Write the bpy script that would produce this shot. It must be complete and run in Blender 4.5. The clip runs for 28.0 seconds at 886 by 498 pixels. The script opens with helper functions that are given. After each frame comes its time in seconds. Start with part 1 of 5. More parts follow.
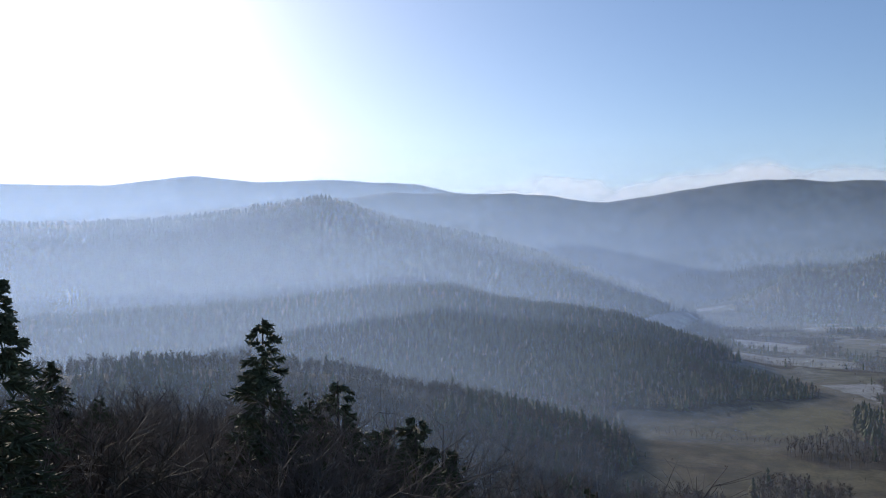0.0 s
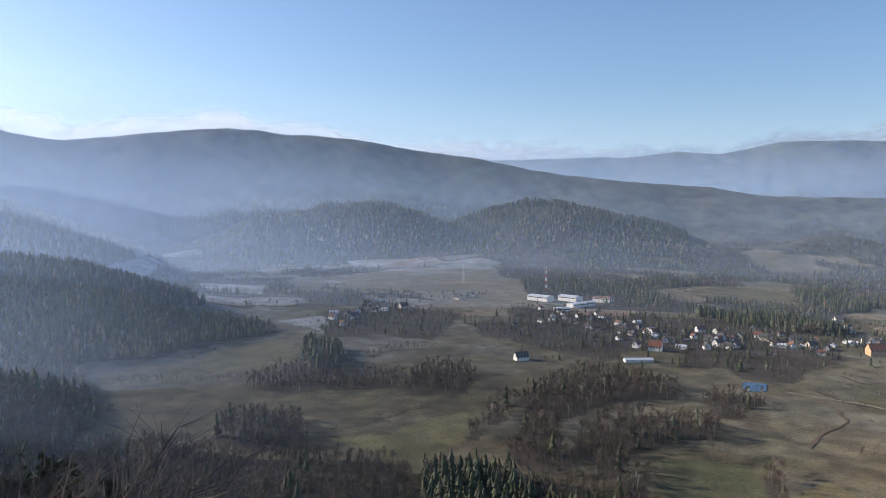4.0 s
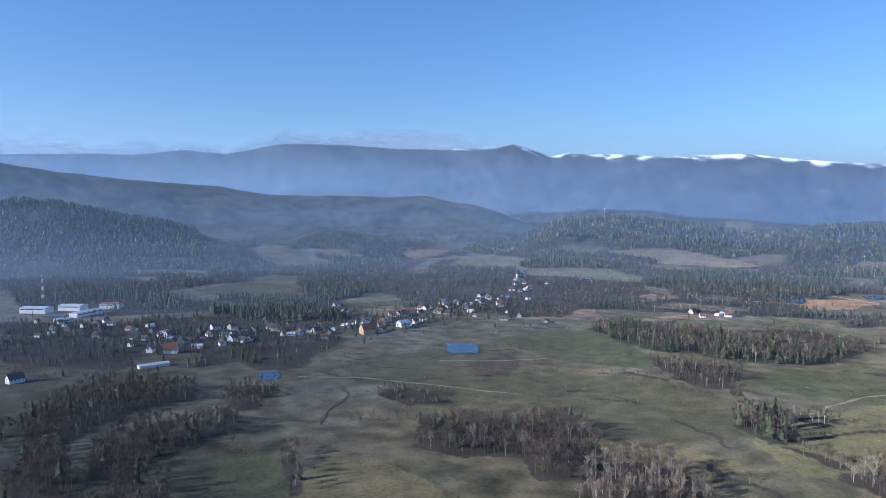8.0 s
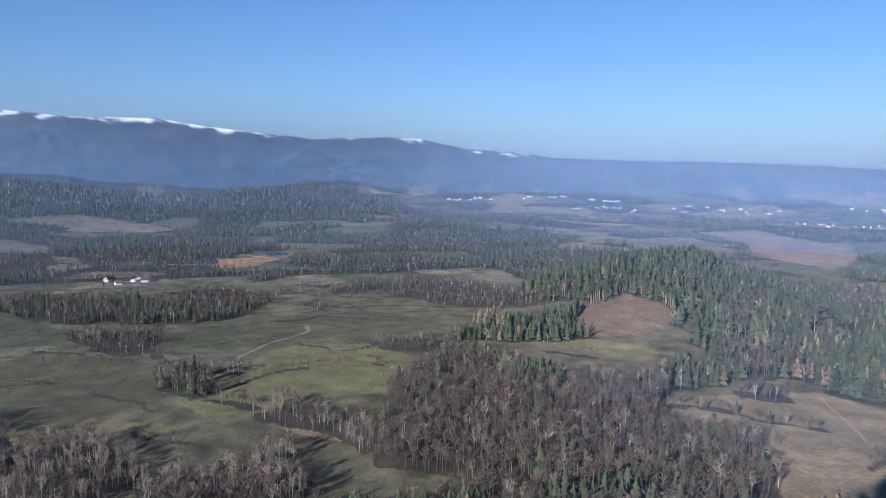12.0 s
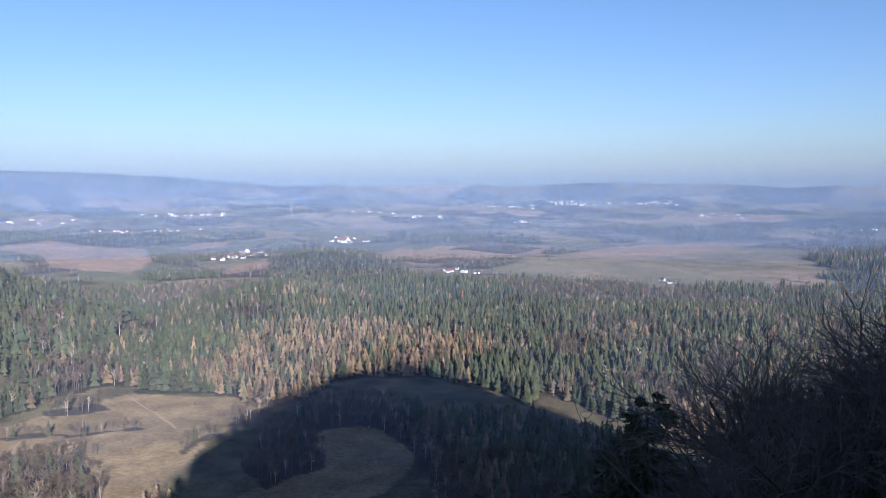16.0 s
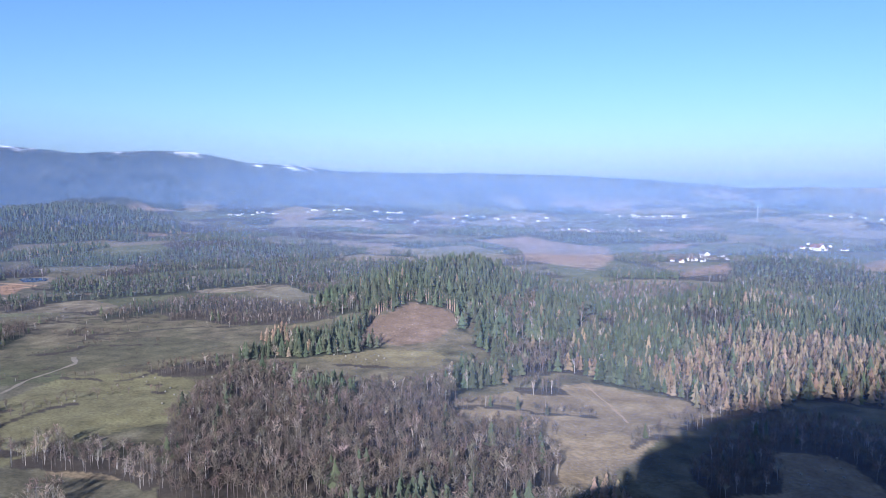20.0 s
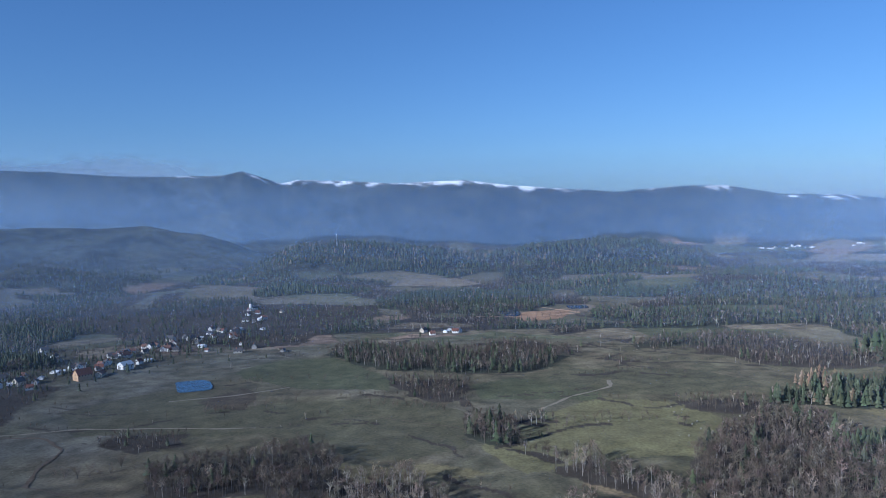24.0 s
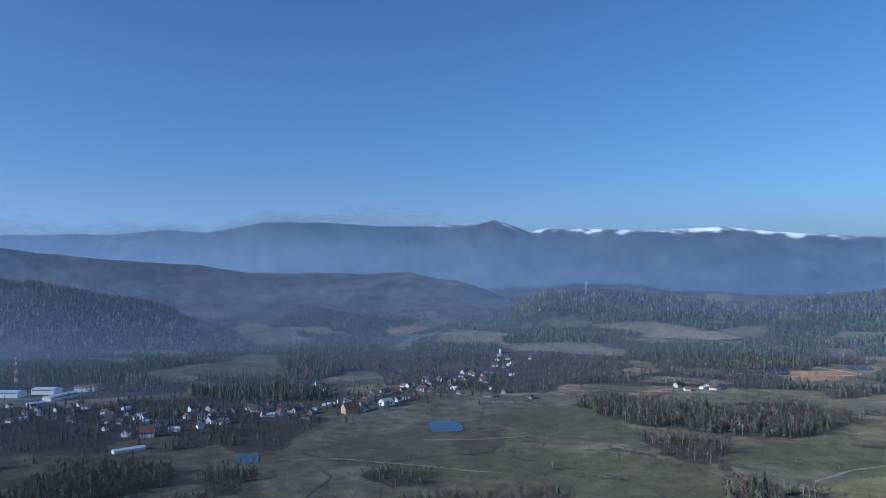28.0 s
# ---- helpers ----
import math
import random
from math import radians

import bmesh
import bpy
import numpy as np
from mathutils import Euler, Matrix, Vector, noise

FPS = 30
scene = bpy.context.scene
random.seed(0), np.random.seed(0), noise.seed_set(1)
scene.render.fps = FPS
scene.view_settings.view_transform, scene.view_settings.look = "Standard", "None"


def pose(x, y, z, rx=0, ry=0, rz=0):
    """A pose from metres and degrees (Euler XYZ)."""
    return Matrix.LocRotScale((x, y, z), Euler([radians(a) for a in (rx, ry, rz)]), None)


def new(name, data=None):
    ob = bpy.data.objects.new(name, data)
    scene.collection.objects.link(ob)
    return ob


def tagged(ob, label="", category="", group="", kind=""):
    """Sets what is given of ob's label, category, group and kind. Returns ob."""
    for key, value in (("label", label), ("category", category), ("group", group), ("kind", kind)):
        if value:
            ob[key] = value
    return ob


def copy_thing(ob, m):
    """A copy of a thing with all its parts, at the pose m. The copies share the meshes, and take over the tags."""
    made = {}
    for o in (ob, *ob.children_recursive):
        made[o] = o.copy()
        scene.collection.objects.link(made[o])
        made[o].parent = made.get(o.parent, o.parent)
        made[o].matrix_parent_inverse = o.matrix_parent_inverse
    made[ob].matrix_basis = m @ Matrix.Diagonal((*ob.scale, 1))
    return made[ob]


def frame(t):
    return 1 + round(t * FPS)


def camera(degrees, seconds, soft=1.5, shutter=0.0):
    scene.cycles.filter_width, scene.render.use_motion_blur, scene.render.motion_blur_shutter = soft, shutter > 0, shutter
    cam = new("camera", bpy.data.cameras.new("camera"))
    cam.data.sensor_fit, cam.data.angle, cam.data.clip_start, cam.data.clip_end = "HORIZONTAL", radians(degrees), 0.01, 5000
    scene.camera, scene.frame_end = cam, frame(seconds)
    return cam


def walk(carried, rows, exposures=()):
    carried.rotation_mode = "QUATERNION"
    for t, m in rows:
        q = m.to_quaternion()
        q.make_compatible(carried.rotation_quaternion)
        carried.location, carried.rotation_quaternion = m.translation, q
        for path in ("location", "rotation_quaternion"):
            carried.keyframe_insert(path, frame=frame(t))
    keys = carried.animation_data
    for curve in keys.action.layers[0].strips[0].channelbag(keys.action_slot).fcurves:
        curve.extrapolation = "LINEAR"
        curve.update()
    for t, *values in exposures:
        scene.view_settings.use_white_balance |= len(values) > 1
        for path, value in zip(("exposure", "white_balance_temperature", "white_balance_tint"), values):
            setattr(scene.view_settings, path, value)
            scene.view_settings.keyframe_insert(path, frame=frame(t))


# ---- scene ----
EYE = 190.0
FOV = 60.29
TURNS = [
    (0.0, 90.77, 0.82, 10.34), (0.5, 90.27, 0.54, 4.68), (1.0, 89.90, 0.06, -0.32), (1.5, 89.48, 0.12, -5.17),
    (2.0, 89.00, -0.08, -9.52), (2.5, 88.39, -0.03, -13.40), (3.0, 87.63, 0.11, -18.24), (3.5, 87.00, -0.01, -23.77),
    (4.0, 86.46, -0.25, -28.23), (4.5, 86.34, -0.31, -33.74), (6.5, 87.12, -0.22, -50.78), (7.0, 87.17, -0.15, -54.75),
    (7.5, 86.96, 0.07, -58.42), (8.0, 86.39, 0.20, -63.84), (8.5, 85.05, 0.21, -70.92), (9.0, 83.98, 0.70, -76.04),
    (9.5, 83.22, 0.85, -79.88), (10.0, 83.13, 0.15, -86.52), (10.5, 83.42, -0.28, -91.94), (11.0, 83.59, -0.43, -97.00),
    (11.5, 83.75, -0.68, -101.61), (13.5, 84.51, -0.07, -121.13), (14.0, 84.69, 0.02, -127.79), (14.5, 84.80, -0.15, -133.52),
    (15.0, 84.92, -0.16, -139.89), (15.5, 84.89, 0.04, -148.01), (16.0, 84.91, -0.07, -155.63), (16.5, 85.10, -0.19, -161.98),
    (17.0, 85.23, -0.25, -167.09), (17.5, 85.37, -0.32, -169.61), (18.0, 85.42, 0.24, -162.14), (18.5, 85.56, 1.36, -152.79),
    (19.0, 85.48, 1.71, -143.20), (19.5, 85.13, 0.78, -130.58), (20.0, 85.01, 0.02, -121.99), (20.5, 85.07, 0.53, -115.63),
    (21.0, 84.98, 0.95, -109.25), (21.5, 85.08, 1.34, -103.92), (23.5, 86.92, 1.98, -87.38), (24.0, 88.08, 1.58, -83.76),
    (24.5, 89.07, 1.70, -79.89), (25.0, 89.79, 1.53, -73.84), (25.5, 90.15, 1.25, -68.75), (26.0, 90.47, 1.06, -65.94),
    (26.5, 91.17, 0.95, -65.04), (27.0, 91.78, 0.92, -64.87), (27.5, 91.95, 0.89, -64.89), (28.0, 92.08, 0.93, -65.20),
]
cam = camera(FOV, 28.0, soft=0.8)
walk(cam, [(t, pose(0, 0, EYE, rx, ry, rz)) for t, rx, ry, rz in TURNS],
     [(0.0, 0.7, 5950, 14), (2.0, 0.82, 6050, 14), (4.0, 1.0, 5900, 14), (7.0, 0.72, 4850, 14), (8.0, 0.72, 4750, 14), (10.0, 0.8, 4800, 14), (11.0, 0.44, 4750, 15), (14.0, 0.25, 5000, 17), (15.2, 0.3, 5150, 18), (16.0, 0.66, 5250, 19), (17.0, 0.86, 5050, 22), (20.0, 0.76, 4700, 22),
      (21.5, 0.74, 4750, 20), (23.5, 0.16, 4400, 12), (25.0, 0.26, 4550, 13), (28.0, 0.2, 4500, 12)])

# ---- world and sun ----
SUN_AZ, SUN_EL = -44.0, 20.5
world = bpy.data.worlds.new("sky")
scene.world = world
scene.cycles.transparent_max_bounces = 32
world.use_nodes = True
wn = world.node_tree.nodes
sky = wn.new("ShaderNodeTexSky")
sky.sky_type = "NISHITA"
sky.sun_disc = False
sky.sun_elevation, sky.sun_rotation = radians(SUN_EL), radians(SUN_AZ)
sky.altitude, sky.air_density, sky.dust_density, sky.ozone_density = 600, 1.0, 1.6, 2.4
wn["Background"].inputs["Strength"].default_value = 0.078
world.node_tree.links.new(sky.outputs[0], wn["Background"].inputs["Color"])
sun = new("sun", bpy.data.lights.new("sun", "SUN"))
sun.data.energy, sun.data.angle, sun.data.color = 5.0, radians(0.5), (1.0, 0.84, 0.62)
sa, se = radians(SUN_AZ), radians(SUN_EL)
TO_SUN = Vector((math.sin(sa) * math.cos(se), math.cos(sa) * math.cos(se), math.sin(se)))
sun.matrix_world = TO_SUN.to_track_quat("Z", "Y").to_matrix().to_4x4()

rng = np.random.default_rng(7)


# ---- materials ----
def shader(name):
    m = bpy.data.materials.new(name)
    m.use_nodes = True
    return m, m.node_tree, m.node_tree.nodes["Principled BSDF"]


def node(tree, kind, **values):
    n = tree.nodes.new("ShaderNode" + kind)
    for key, v in values.items():
        n.inputs[key].default_value = v
    return n


def varied(name, color, rough=0.85, scale=0.5, amount=0.35, fine=6.0, bump=0.3, metal=0.0, island=0.0, attr=""):
    """A surface with a base colour (or one held by the mesh as attr), mottled at two scales."""
    m, tree, bsdf = shader(name)
    link = tree.links.new
    geo = node(tree, "NewGeometry")
    big, small = node(tree, "TexNoise", Scale=scale, Detail=5.0), node(tree, "TexNoise", Scale=fine, Detail=4.0)
    for n in (big, small):
        link(geo.outputs["Position"], n.inputs["Vector"])
    total = node(tree, "Math")
    total.operation = "ADD"
    link(big.outputs[0], total.inputs[0])
    link(small.outputs[0], total.inputs[1])
    if island:
        extra = node(tree, "Math")
        extra.operation = "MULTIPLY_ADD"
        link(geo.outputs["Random Per Island"], extra.inputs[0])
        extra.inputs[1].default_value = island
        link(total.outputs[0], extra.inputs[2])
        total = extra
    ramp = node(tree, "MapRange")
    lo = 0.6
    ramp.inputs["From Min"].default_value, ramp.inputs["From Max"].default_value = lo, 1.4 + island
    ramp.inputs["To Min"].default_value, ramp.inputs["To Max"].default_value = 1 - amount, 1 + amount
    link(total.outputs[0], ramp.inputs["Value"])
    mix = node(tree, "Mix")
    mix.data_type, mix.blend_type = "RGBA", "MULTIPLY"
    mix.inputs[0].default_value = 1.0
    link(ramp.outputs[0], mix.inputs[7])
    if attr:
        at = node(tree, "Attribute")
        at.attribute_name = attr
        link(at.outputs["Color"], mix.inputs[6])
    else:
        mix.inputs[6].default_value = (*color, 1)
    link(mix.outputs[2], bsdf.inputs["Base Color"])
    bsdf.inputs["Roughness"].default_value, bsdf.inputs["Metallic"].default_value = rough, metal
    bsdf.inputs["Specular IOR Level"].default_value = 0.2
    bsdf.inputs["Diffuse Roughness"].default_value = 1.0
    if bump:
        b = node(tree, "Bump", Strength=bump)
        link(small.outputs[0], b.inputs["Height"])
        link(b.outputs[0], bsdf.inputs["Normal"])
    return m


GROUND = varied("ground_cover", (0.2, 0.2, 0.1), 0.95, 0.05, 0.5, 0.35, 0.8, attr="cover")
LEAF = varied("conifer_needles", (0.05, 0.07, 0.04), 0.8, 0.05, 0.4, 0.8, 0.0, island=0.8, attr="tint")
TWIG = varied("bare_twigs", (0.15, 0.11, 0.09), 0.9, 0.05, 0.4, 0.8, 0.0, island=0.8, attr="tint")
BARK = varied("bark", (0.15, 0.12, 0.09), 0.95, 0.8, 0.4, 6.0, 0.5)
BIRCH_STEM = varied("pale_bark", (0.42, 0.39, 0.34), 0.9, 0.8, 0.35, 6.0, 0.2)
TRUNK = varied("grey_bark", (0.13, 0.11, 0.092), 0.95, 0.8, 0.4, 6.0, 0.2, island=1.2)
WATER, wt, wb = shader("pond_water")
wb.inputs["Base Color"].default_value = (0.012, 0.026, 0.05, 1)
wb.inputs["Roughness"].default_value, wb.inputs["IOR"].default_value = 0.08, 1.33
ROCK = varied("granite", (0.32, 0.29, 0.26), 0.9, 0.15, 0.4, 2.0, 0.6)
TRACK = varied("worn_track", (0.20, 0.15, 0.10), 0.95, 0.1, 0.3, 1.0, 0.3)


def misty(name, color, forward=0.75):
    """Thin mist: mostly clear, the rest scatters the light that falls on it. The mesh holds how dense it is."""
    m = bpy.data.materials.new(name)
    m.use_nodes = True
    tree = m.node_tree
    tree.nodes.clear()
    link = tree.links.new
    out, mix, half = node(tree, "OutputMaterial"), node(tree, "MixShader"), node(tree, "MixShader", Fac=forward)
    clear, back, front = node(tree, "BsdfTransparent"), node(tree, "BsdfDiffuse"), node(tree, "BsdfTranslucent")
    for n in (back, front):
        n.inputs["Color"].default_value = (*color, 1)
    at = node(tree, "Attribute")
    at.attribute_name = "mist"
    link(at.outputs["Fac"], mix.inputs[0])
    link(back.outputs[0], half.inputs[1])
    link(front.outputs[0], half.inputs[2])
    link(clear.outputs[0], mix.inputs[1])
    link(half.outputs[0], mix.inputs[2])
    link(mix.outputs[0], out.inputs[0])
    return m


# ---- the lie of the land ----
from mathutils import kdtree

TABLES = {}


def lattice(x, y, size, seed):
    """Smooth random values from 0 to 1, one knot every size metres."""
    if seed not in TABLES:
        TABLES[seed] = np.random.default_rng(seed).random((256, 256), dtype=np.float32).ravel()
    table = TABLES[seed]
    u, v = np.asarray(x, np.float32) / np.float32(size), np.asarray(y, np.float32) / np.float32(size)
    i, j = np.floor(u), np.floor(v)
    fu, fv = u - i, v - j
    fu, fv = fu * fu * (3 - 2 * fu), fv * fv * (3 - 2 * fv)
    i, j = i.astype(np.int32), j.astype(np.int32)
    i0, i1, j0, j1 = (i & 255) * 256, ((i + 1) & 255) * 256, j & 255, (j + 1) & 255
    a, b, c, d = table.take(i0 + j0), table.take(i1 + j0), table.take(i0 + j1), table.take(i1 + j1)
    a += (b - a) * fu
    c += (d - c) * fu
    return a + (c - a) * fv


def rough(x, y, size, seed, octaves=3):
    """Fractal noise, about -1 to 1."""
    total, amp, norm = 0, 1.0, 0
    for k in range(octaves):
        total = total + amp * (lattice(x, y, size / 2 ** k, seed + k) - 0.5) * 2
        norm += amp
        amp *= 0.5
    return total / norm * 1.6


def polar(x, y):
    """Distance, and the bearing in degrees (clockwise, -90 to 270)."""
    return np.hypot(x, y), (np.degrees(np.arctan2(x, y)) + 90) % 360 - 90


def place(az, r):
    return r * np.sin(np.radians(az)), r * np.cos(np.radians(az))


def soft(v, a, b):
    s = np.clip((v - a) / (b - a), 0, 1)
    return s * s * (3 - 2 * s)


def sight(el, r):
    """The height that shows at elevation el from the lookout at distance r."""
    return EYE + r * np.tan(np.radians(el))


# crest lines: bearing and elevation angle of the skyline of each range, from the lookout
FAR_RANGE = [(-60, 3.0), (-46, 5.2), (-34, 5.4), (-28.5, 6.2), (-24, 5.8), (-18.4, 6.0), (-12, 5.6), (-7, 4.4), (5, 3.2), (30, 3.0), (38, 3.25),
             (42, 3.3), (45.3, 3.65), (48, 3.4), (52, 4.2), (56, 4.15), (60.3, 3.85), (65, 3.8), (67.9, 3.9), (69.1, 4.2), (71.9, 3.25)]
FAR_RANGE += [(73, 3.5), (77, 3.3), (80, 3.1), (85.5, 3.2), (89, 2.7), (93, 2.3), (96.8, 1.97), (100.6, 2.22), (104, 2.12), (107.6, 1.43),
              (111.2, 1.22), (114, 0.86), (118.4, 0.7), (125, 0.66), (130, 0.55), (137, 0.2), (143, -0.35), (150, -0.7), (165, -0.7), (179, -0.6),
              (184, -0.5), (187, -0.75), (191, 0.1), (197, 0.35), (215, 0.3), (300, 3.0)]
MID_RANGE = [(-60, 1), (-30, 3.5), (-14, 5.0), (-8, 4.85), (-5, 4.9), (2, 4.0), (6, 4.5), (12.4, 5.2), (17.7, 4.85), (21.7, 4.5), (27.5, 3.6), (30.5, 3.25),
             (37.4, 2.0), (43, 1.45), (47, 1.2), (51, 0.55), (57, 0.4), (62.8, 0.3), (66, -0.3), (70, -1.6), (76, -3.4)]
SUN_HILL = [(-70, 1.5), (-40, 2.5), (-35, 2.7), (-30, 2.95), (-26, 3.5), (-19.3, 4.6), (-16.4, 3.8), (-13, 2.7), (-8, 1.65), (-2, -0.1), (2, -1.6),
            (5, -2.7), (9, -4.6), (12, -5)]
WOOD_HILL = [(-70, -4), (-40, -4), (-25, -3.5), (-16.5, -2.5), (-12, -2.4), (-9.5, -2.5), (-6.7, -3.4), (-3, -3.9), (3, -4.8), (7, -6), (10.5, -7.4), (14, -8.3)]
NEAR_HILL = [(-70, -7), (-30, -7.6), (-18, -8.4), (-12, -10.4), (-6, -11.6), (-0.5, -13.2), (3, -15), (6, -16.2)]

SLOPE_HILL = [(15, -6), (19, -5), (24, -3.5), (27, -2.3), (29, -1.6), (32, -0.6), (34.5, 0.0), (37, 0.0), (40.5, -0.85), (44.1, -1.6), (47, -2.6), (49.5, -3.6), (53, -4.6)]
TWIN_HILL = [(62, -5), (66, -4.2), (69, -3.1), (71.3, -2.05), (73, -1.45), (75.4, -1.2), (78, -1.35), (81, -1.7), (85, -2.25), (88.4, -2.2), (92, -1.8), (95.6, -1.45),
             (98, -1.65), (99.6, -1.95), (103.6, -2.95), (108, -4.3)]


def crest(az, line):
    a, e = zip(*line)
    return np.interp(az, a, e)


def range_height(r, az, line, at, front, back, jag, seed):
    """A long hill whose crest stands at distance `at` and shows along that line."""
    x, y = place(az, r)
    ridge = at * (1 + 0.02 * rough(x * 0 + np.sin(np.radians(az)) * at, np.cos(np.radians(az)) * at, 500, seed, 2))
    top = sight(crest(az, line), ridge) + jag * rough(x, y, 160, seed + 9, 4)
    s = np.where(r < ridge, (ridge - r) / front, (r - ridge) / back)
    spur = 1 + 0.15 * rough(x, y, 420, seed + 3, 4) * np.clip(s * 2, 0, 1)
    return top * np.exp(-np.clip(s * spur, 0, 6) ** 1.7 * 1.3)


KNOLLS = [  # bearing, distance, height, half-width across, half-depth
    (20.5, 2680, 172, 430, 230), (27, 2600, 60, 200, 150), (14.5, 2560, 55, 110, 120), (42, 2500, 55, 420, 200), (37, 2950, 110, 300, 200), (51, 2700, 50, 350, 180),
    (55.5, 2900, 85, 200, 150), (60.5, 2700, 48, 200, 140), (30, 2250, 30, 200, 160), (38, 2200, 26, 180, 140), (125, 1150, 54, 130, 150), (118, 1120, 33, 100, 140),
    (142, 1080, 41, 130, 150), (146, 1750, 30, 150, 140), (158, 1250, 12, 180, 120), (176, 900, 30, 200, 200), (133, 3300, 20, 260, 130)]
KNOLLS += [(150, 3500, 22, 260, 120), (104, 2250, 26, 380, 220), (66, 2300, 26, 300, 140), (195, 1900, 70, 420, 420), (190, 3500, 30, 500, 200)]


def land(x, y):
    r, az = polar(x, y)
    dip = np.where(r < 2600, 4.18, 4.18 - 0.00167 * (r - 2600))
    z = np.where(r < 2600, 0, EYE - r * np.tan(np.radians(dip)))
    z = z + 5.0 * rough(x, y, 700, 11, 3) * soft(r, 500, 1500) + 0.45 * rough(x, y, 120, 15, 2) * soft(r, 200, 500)
    z = z + 16 * rough(x, y, 520, 31, 4) * soft(r, 1700, 2600)
    for a, d, h, w, dep in KNOLLS:
        kx, ky = place(a, d)
        ca, sa_ = math.cos(radians(a)), math.sin(radians(a))
        across, along = (x - kx) * ca - (y - ky) * sa_, (x - kx) * sa_ + (y - ky) * ca
        z = z + h * np.exp(-((across / w) ** 2 + (along / dep) ** 2) * 1.2) * (1 + 0.10 * rough(x, y, 150, int(a) + 40, 3))
    for line, at, front, back, jag, seed in ((FAR_RANGE, 4700, 620, 300, 3, 60), (MID_RANGE, 3800, 620, 500, 7, 70), (SUN_HILL, 2350, 620, 420, 2, 80),
                                             (SLOPE_HILL, 2900, 600, 300, 5, 110), (TWIN_HILL, 3050, 380, 300, 5, 130),
                                             (WOOD_HILL, 1330, 330, 260, 2, 90), (NEAR_HILL, 720, 190, 170, 1.5, 100)):
        m = (r > at - 3 * front) & (az < line[-1][0] + 8)
        z[m] = np.maximum(z[m], range_height(r[m], az[m], line, at, front, back, jag, seed))
    # the lookout hill: a crag, with spurs to the sun side and round the back
    reach = 1 - 0.5 * soft(az, 158, 200) * (1 - soft(az, 235, 262)) - 0.55 * (1 - soft(az, -32, -4))
    reach = np.where(az > 235, np.minimum(reach, 1 - 0.45 * soft(az, 235, 270)), reach)
    reach = reach + (1 - reach) * soft(r, 75, 165)
    hill = 177 / (1 + (np.maximum(r - 2, 0) * reach / 108) ** 2.2)
    # the wooded summit ridge behind the lookout, which throws the long shadow
    side, ahead = 0.72 * x + 0.69 * y, -0.69 * x + 0.72 * y
    ridge = np.interp(side, [-520, -420, -305, -265, -221, -145, -60, -32, -14, -6, 0, 4, 8], [0, 70, 205, 254, 302, 298, 252, 240, 230, 222, 190, 110, 0])
    hill = np.maximum(hill, ridge * np.exp(-((ahead - 72) / 58) ** 2))
    hill = hill + 3.0 * rough(x, y, 60, 120, 4) * soft(r, 6, 60)
    hill = np.where(r < 3.5, 188.3, hill)
    return z + hill * (1 - soft(r, 560, 900))


# ---- what grows where ----
BARE, FIR, LARCH, MIXED, BIRCH, DARK, GARDEN = 1, 2, 3, 4, 5, 6, 7
WOODS, FIELDS, HEDGES = [], [], []
# ground colours
GREEN, MOWN, OLIVE, PALE = (0.062, 0.067, 0.034), (0.122, 0.112, 0.052), (0.068, 0.064, 0.036), (0.135, 0.12, 0.08)
STRAW, TAN, PLOUGH, FROST = (0.13, 0.11, 0.055), (0.19, 0.145, 0.085), (0.19, 0.135, 0.095), (0.28, 0.29, 0.29)
RUST, PEAT, REED = (0.15, 0.103, 0.068), (0.055, 0.043, 0.03), (0.25, 0.15, 0.08)


def wood(kind, high, *outline):
    """A wood, by the bearing and distance of its corners and the usual height of its trees."""
    WOODS.append((kind, high, np.array(outline, float)))


def field(tone, *outline):
    FIELDS.append((tone, 0, np.array(outline, float)))


def hedge(wide, high, *stops):
    """A strip of trees and bushes along a few stops."""
    HEDGES.append((wide, high, np.array(stops, float)))


wood(BARE, 12, (11.2, 607), (11.7, 666), (14.2, 683), (17.1, 659), (18.4, 609), (18.7, 576), (14.9, 569))
wood(BARE, 11, (1.3, 615), (6.5, 609), (11.1, 581), (14.9, 550), (19.3, 551), (20.9, 537), (25.9, 507), (26.8, 472), (25.9, 409), (1.2, 485))
wood(FIR, 15, (26.8, 489), (30.2, 507), (34.5, 505), (38.4, 493), (42.3, 478), (42.8, 416), (26.3, 408))
wood(BARE, 12, (34.5, 741), (36.6, 810), (38.8, 851), (41.3, 856), (43.4, 825), (46.3, 801), (46.0, 766), (41.4, 730), (38.8, 682), (36.7, 642), (38.2, 560), (36.7, 511), (33.0, 543), (34.5, 644))
wood(BARE, 12, (39.0, 608), (39.7, 664), (42.2, 696), (44.7, 675), (47.2, 682), (48.8, 660), (48.5, 620), (45.2, 601), (42.3, 578), (41.0, 512), (38.9, 499))
wood(BARE, 10, (47.2, 757), (48.4, 803), (50.8, 795), (51.2, 762), (50.4, 700), (48.4, 691))
wood(BARE, 11, (32.8, 527), (36.7, 500), (40.6, 488), (43.1, 537), (43.2, 456), (40.6, 430), (34.6, 461))
wood(FIR, 14, (17.7, 920), (18.2, 1019), (20.6, 988), (21.1, 894), (19.3, 854))
wood(BARE, 11, (17.3, 891), (19.3, 868), (21.4, 862), (21.4, 767), (18.5, 766), (15.7, 758), (13.8, 793), (15.0, 849))
wood(BARE, 12, (24.3, 727), (26.0, 815), (27.6, 881), (29.8, 868), (31.1, 809), (30.2, 750), (26.8, 726))
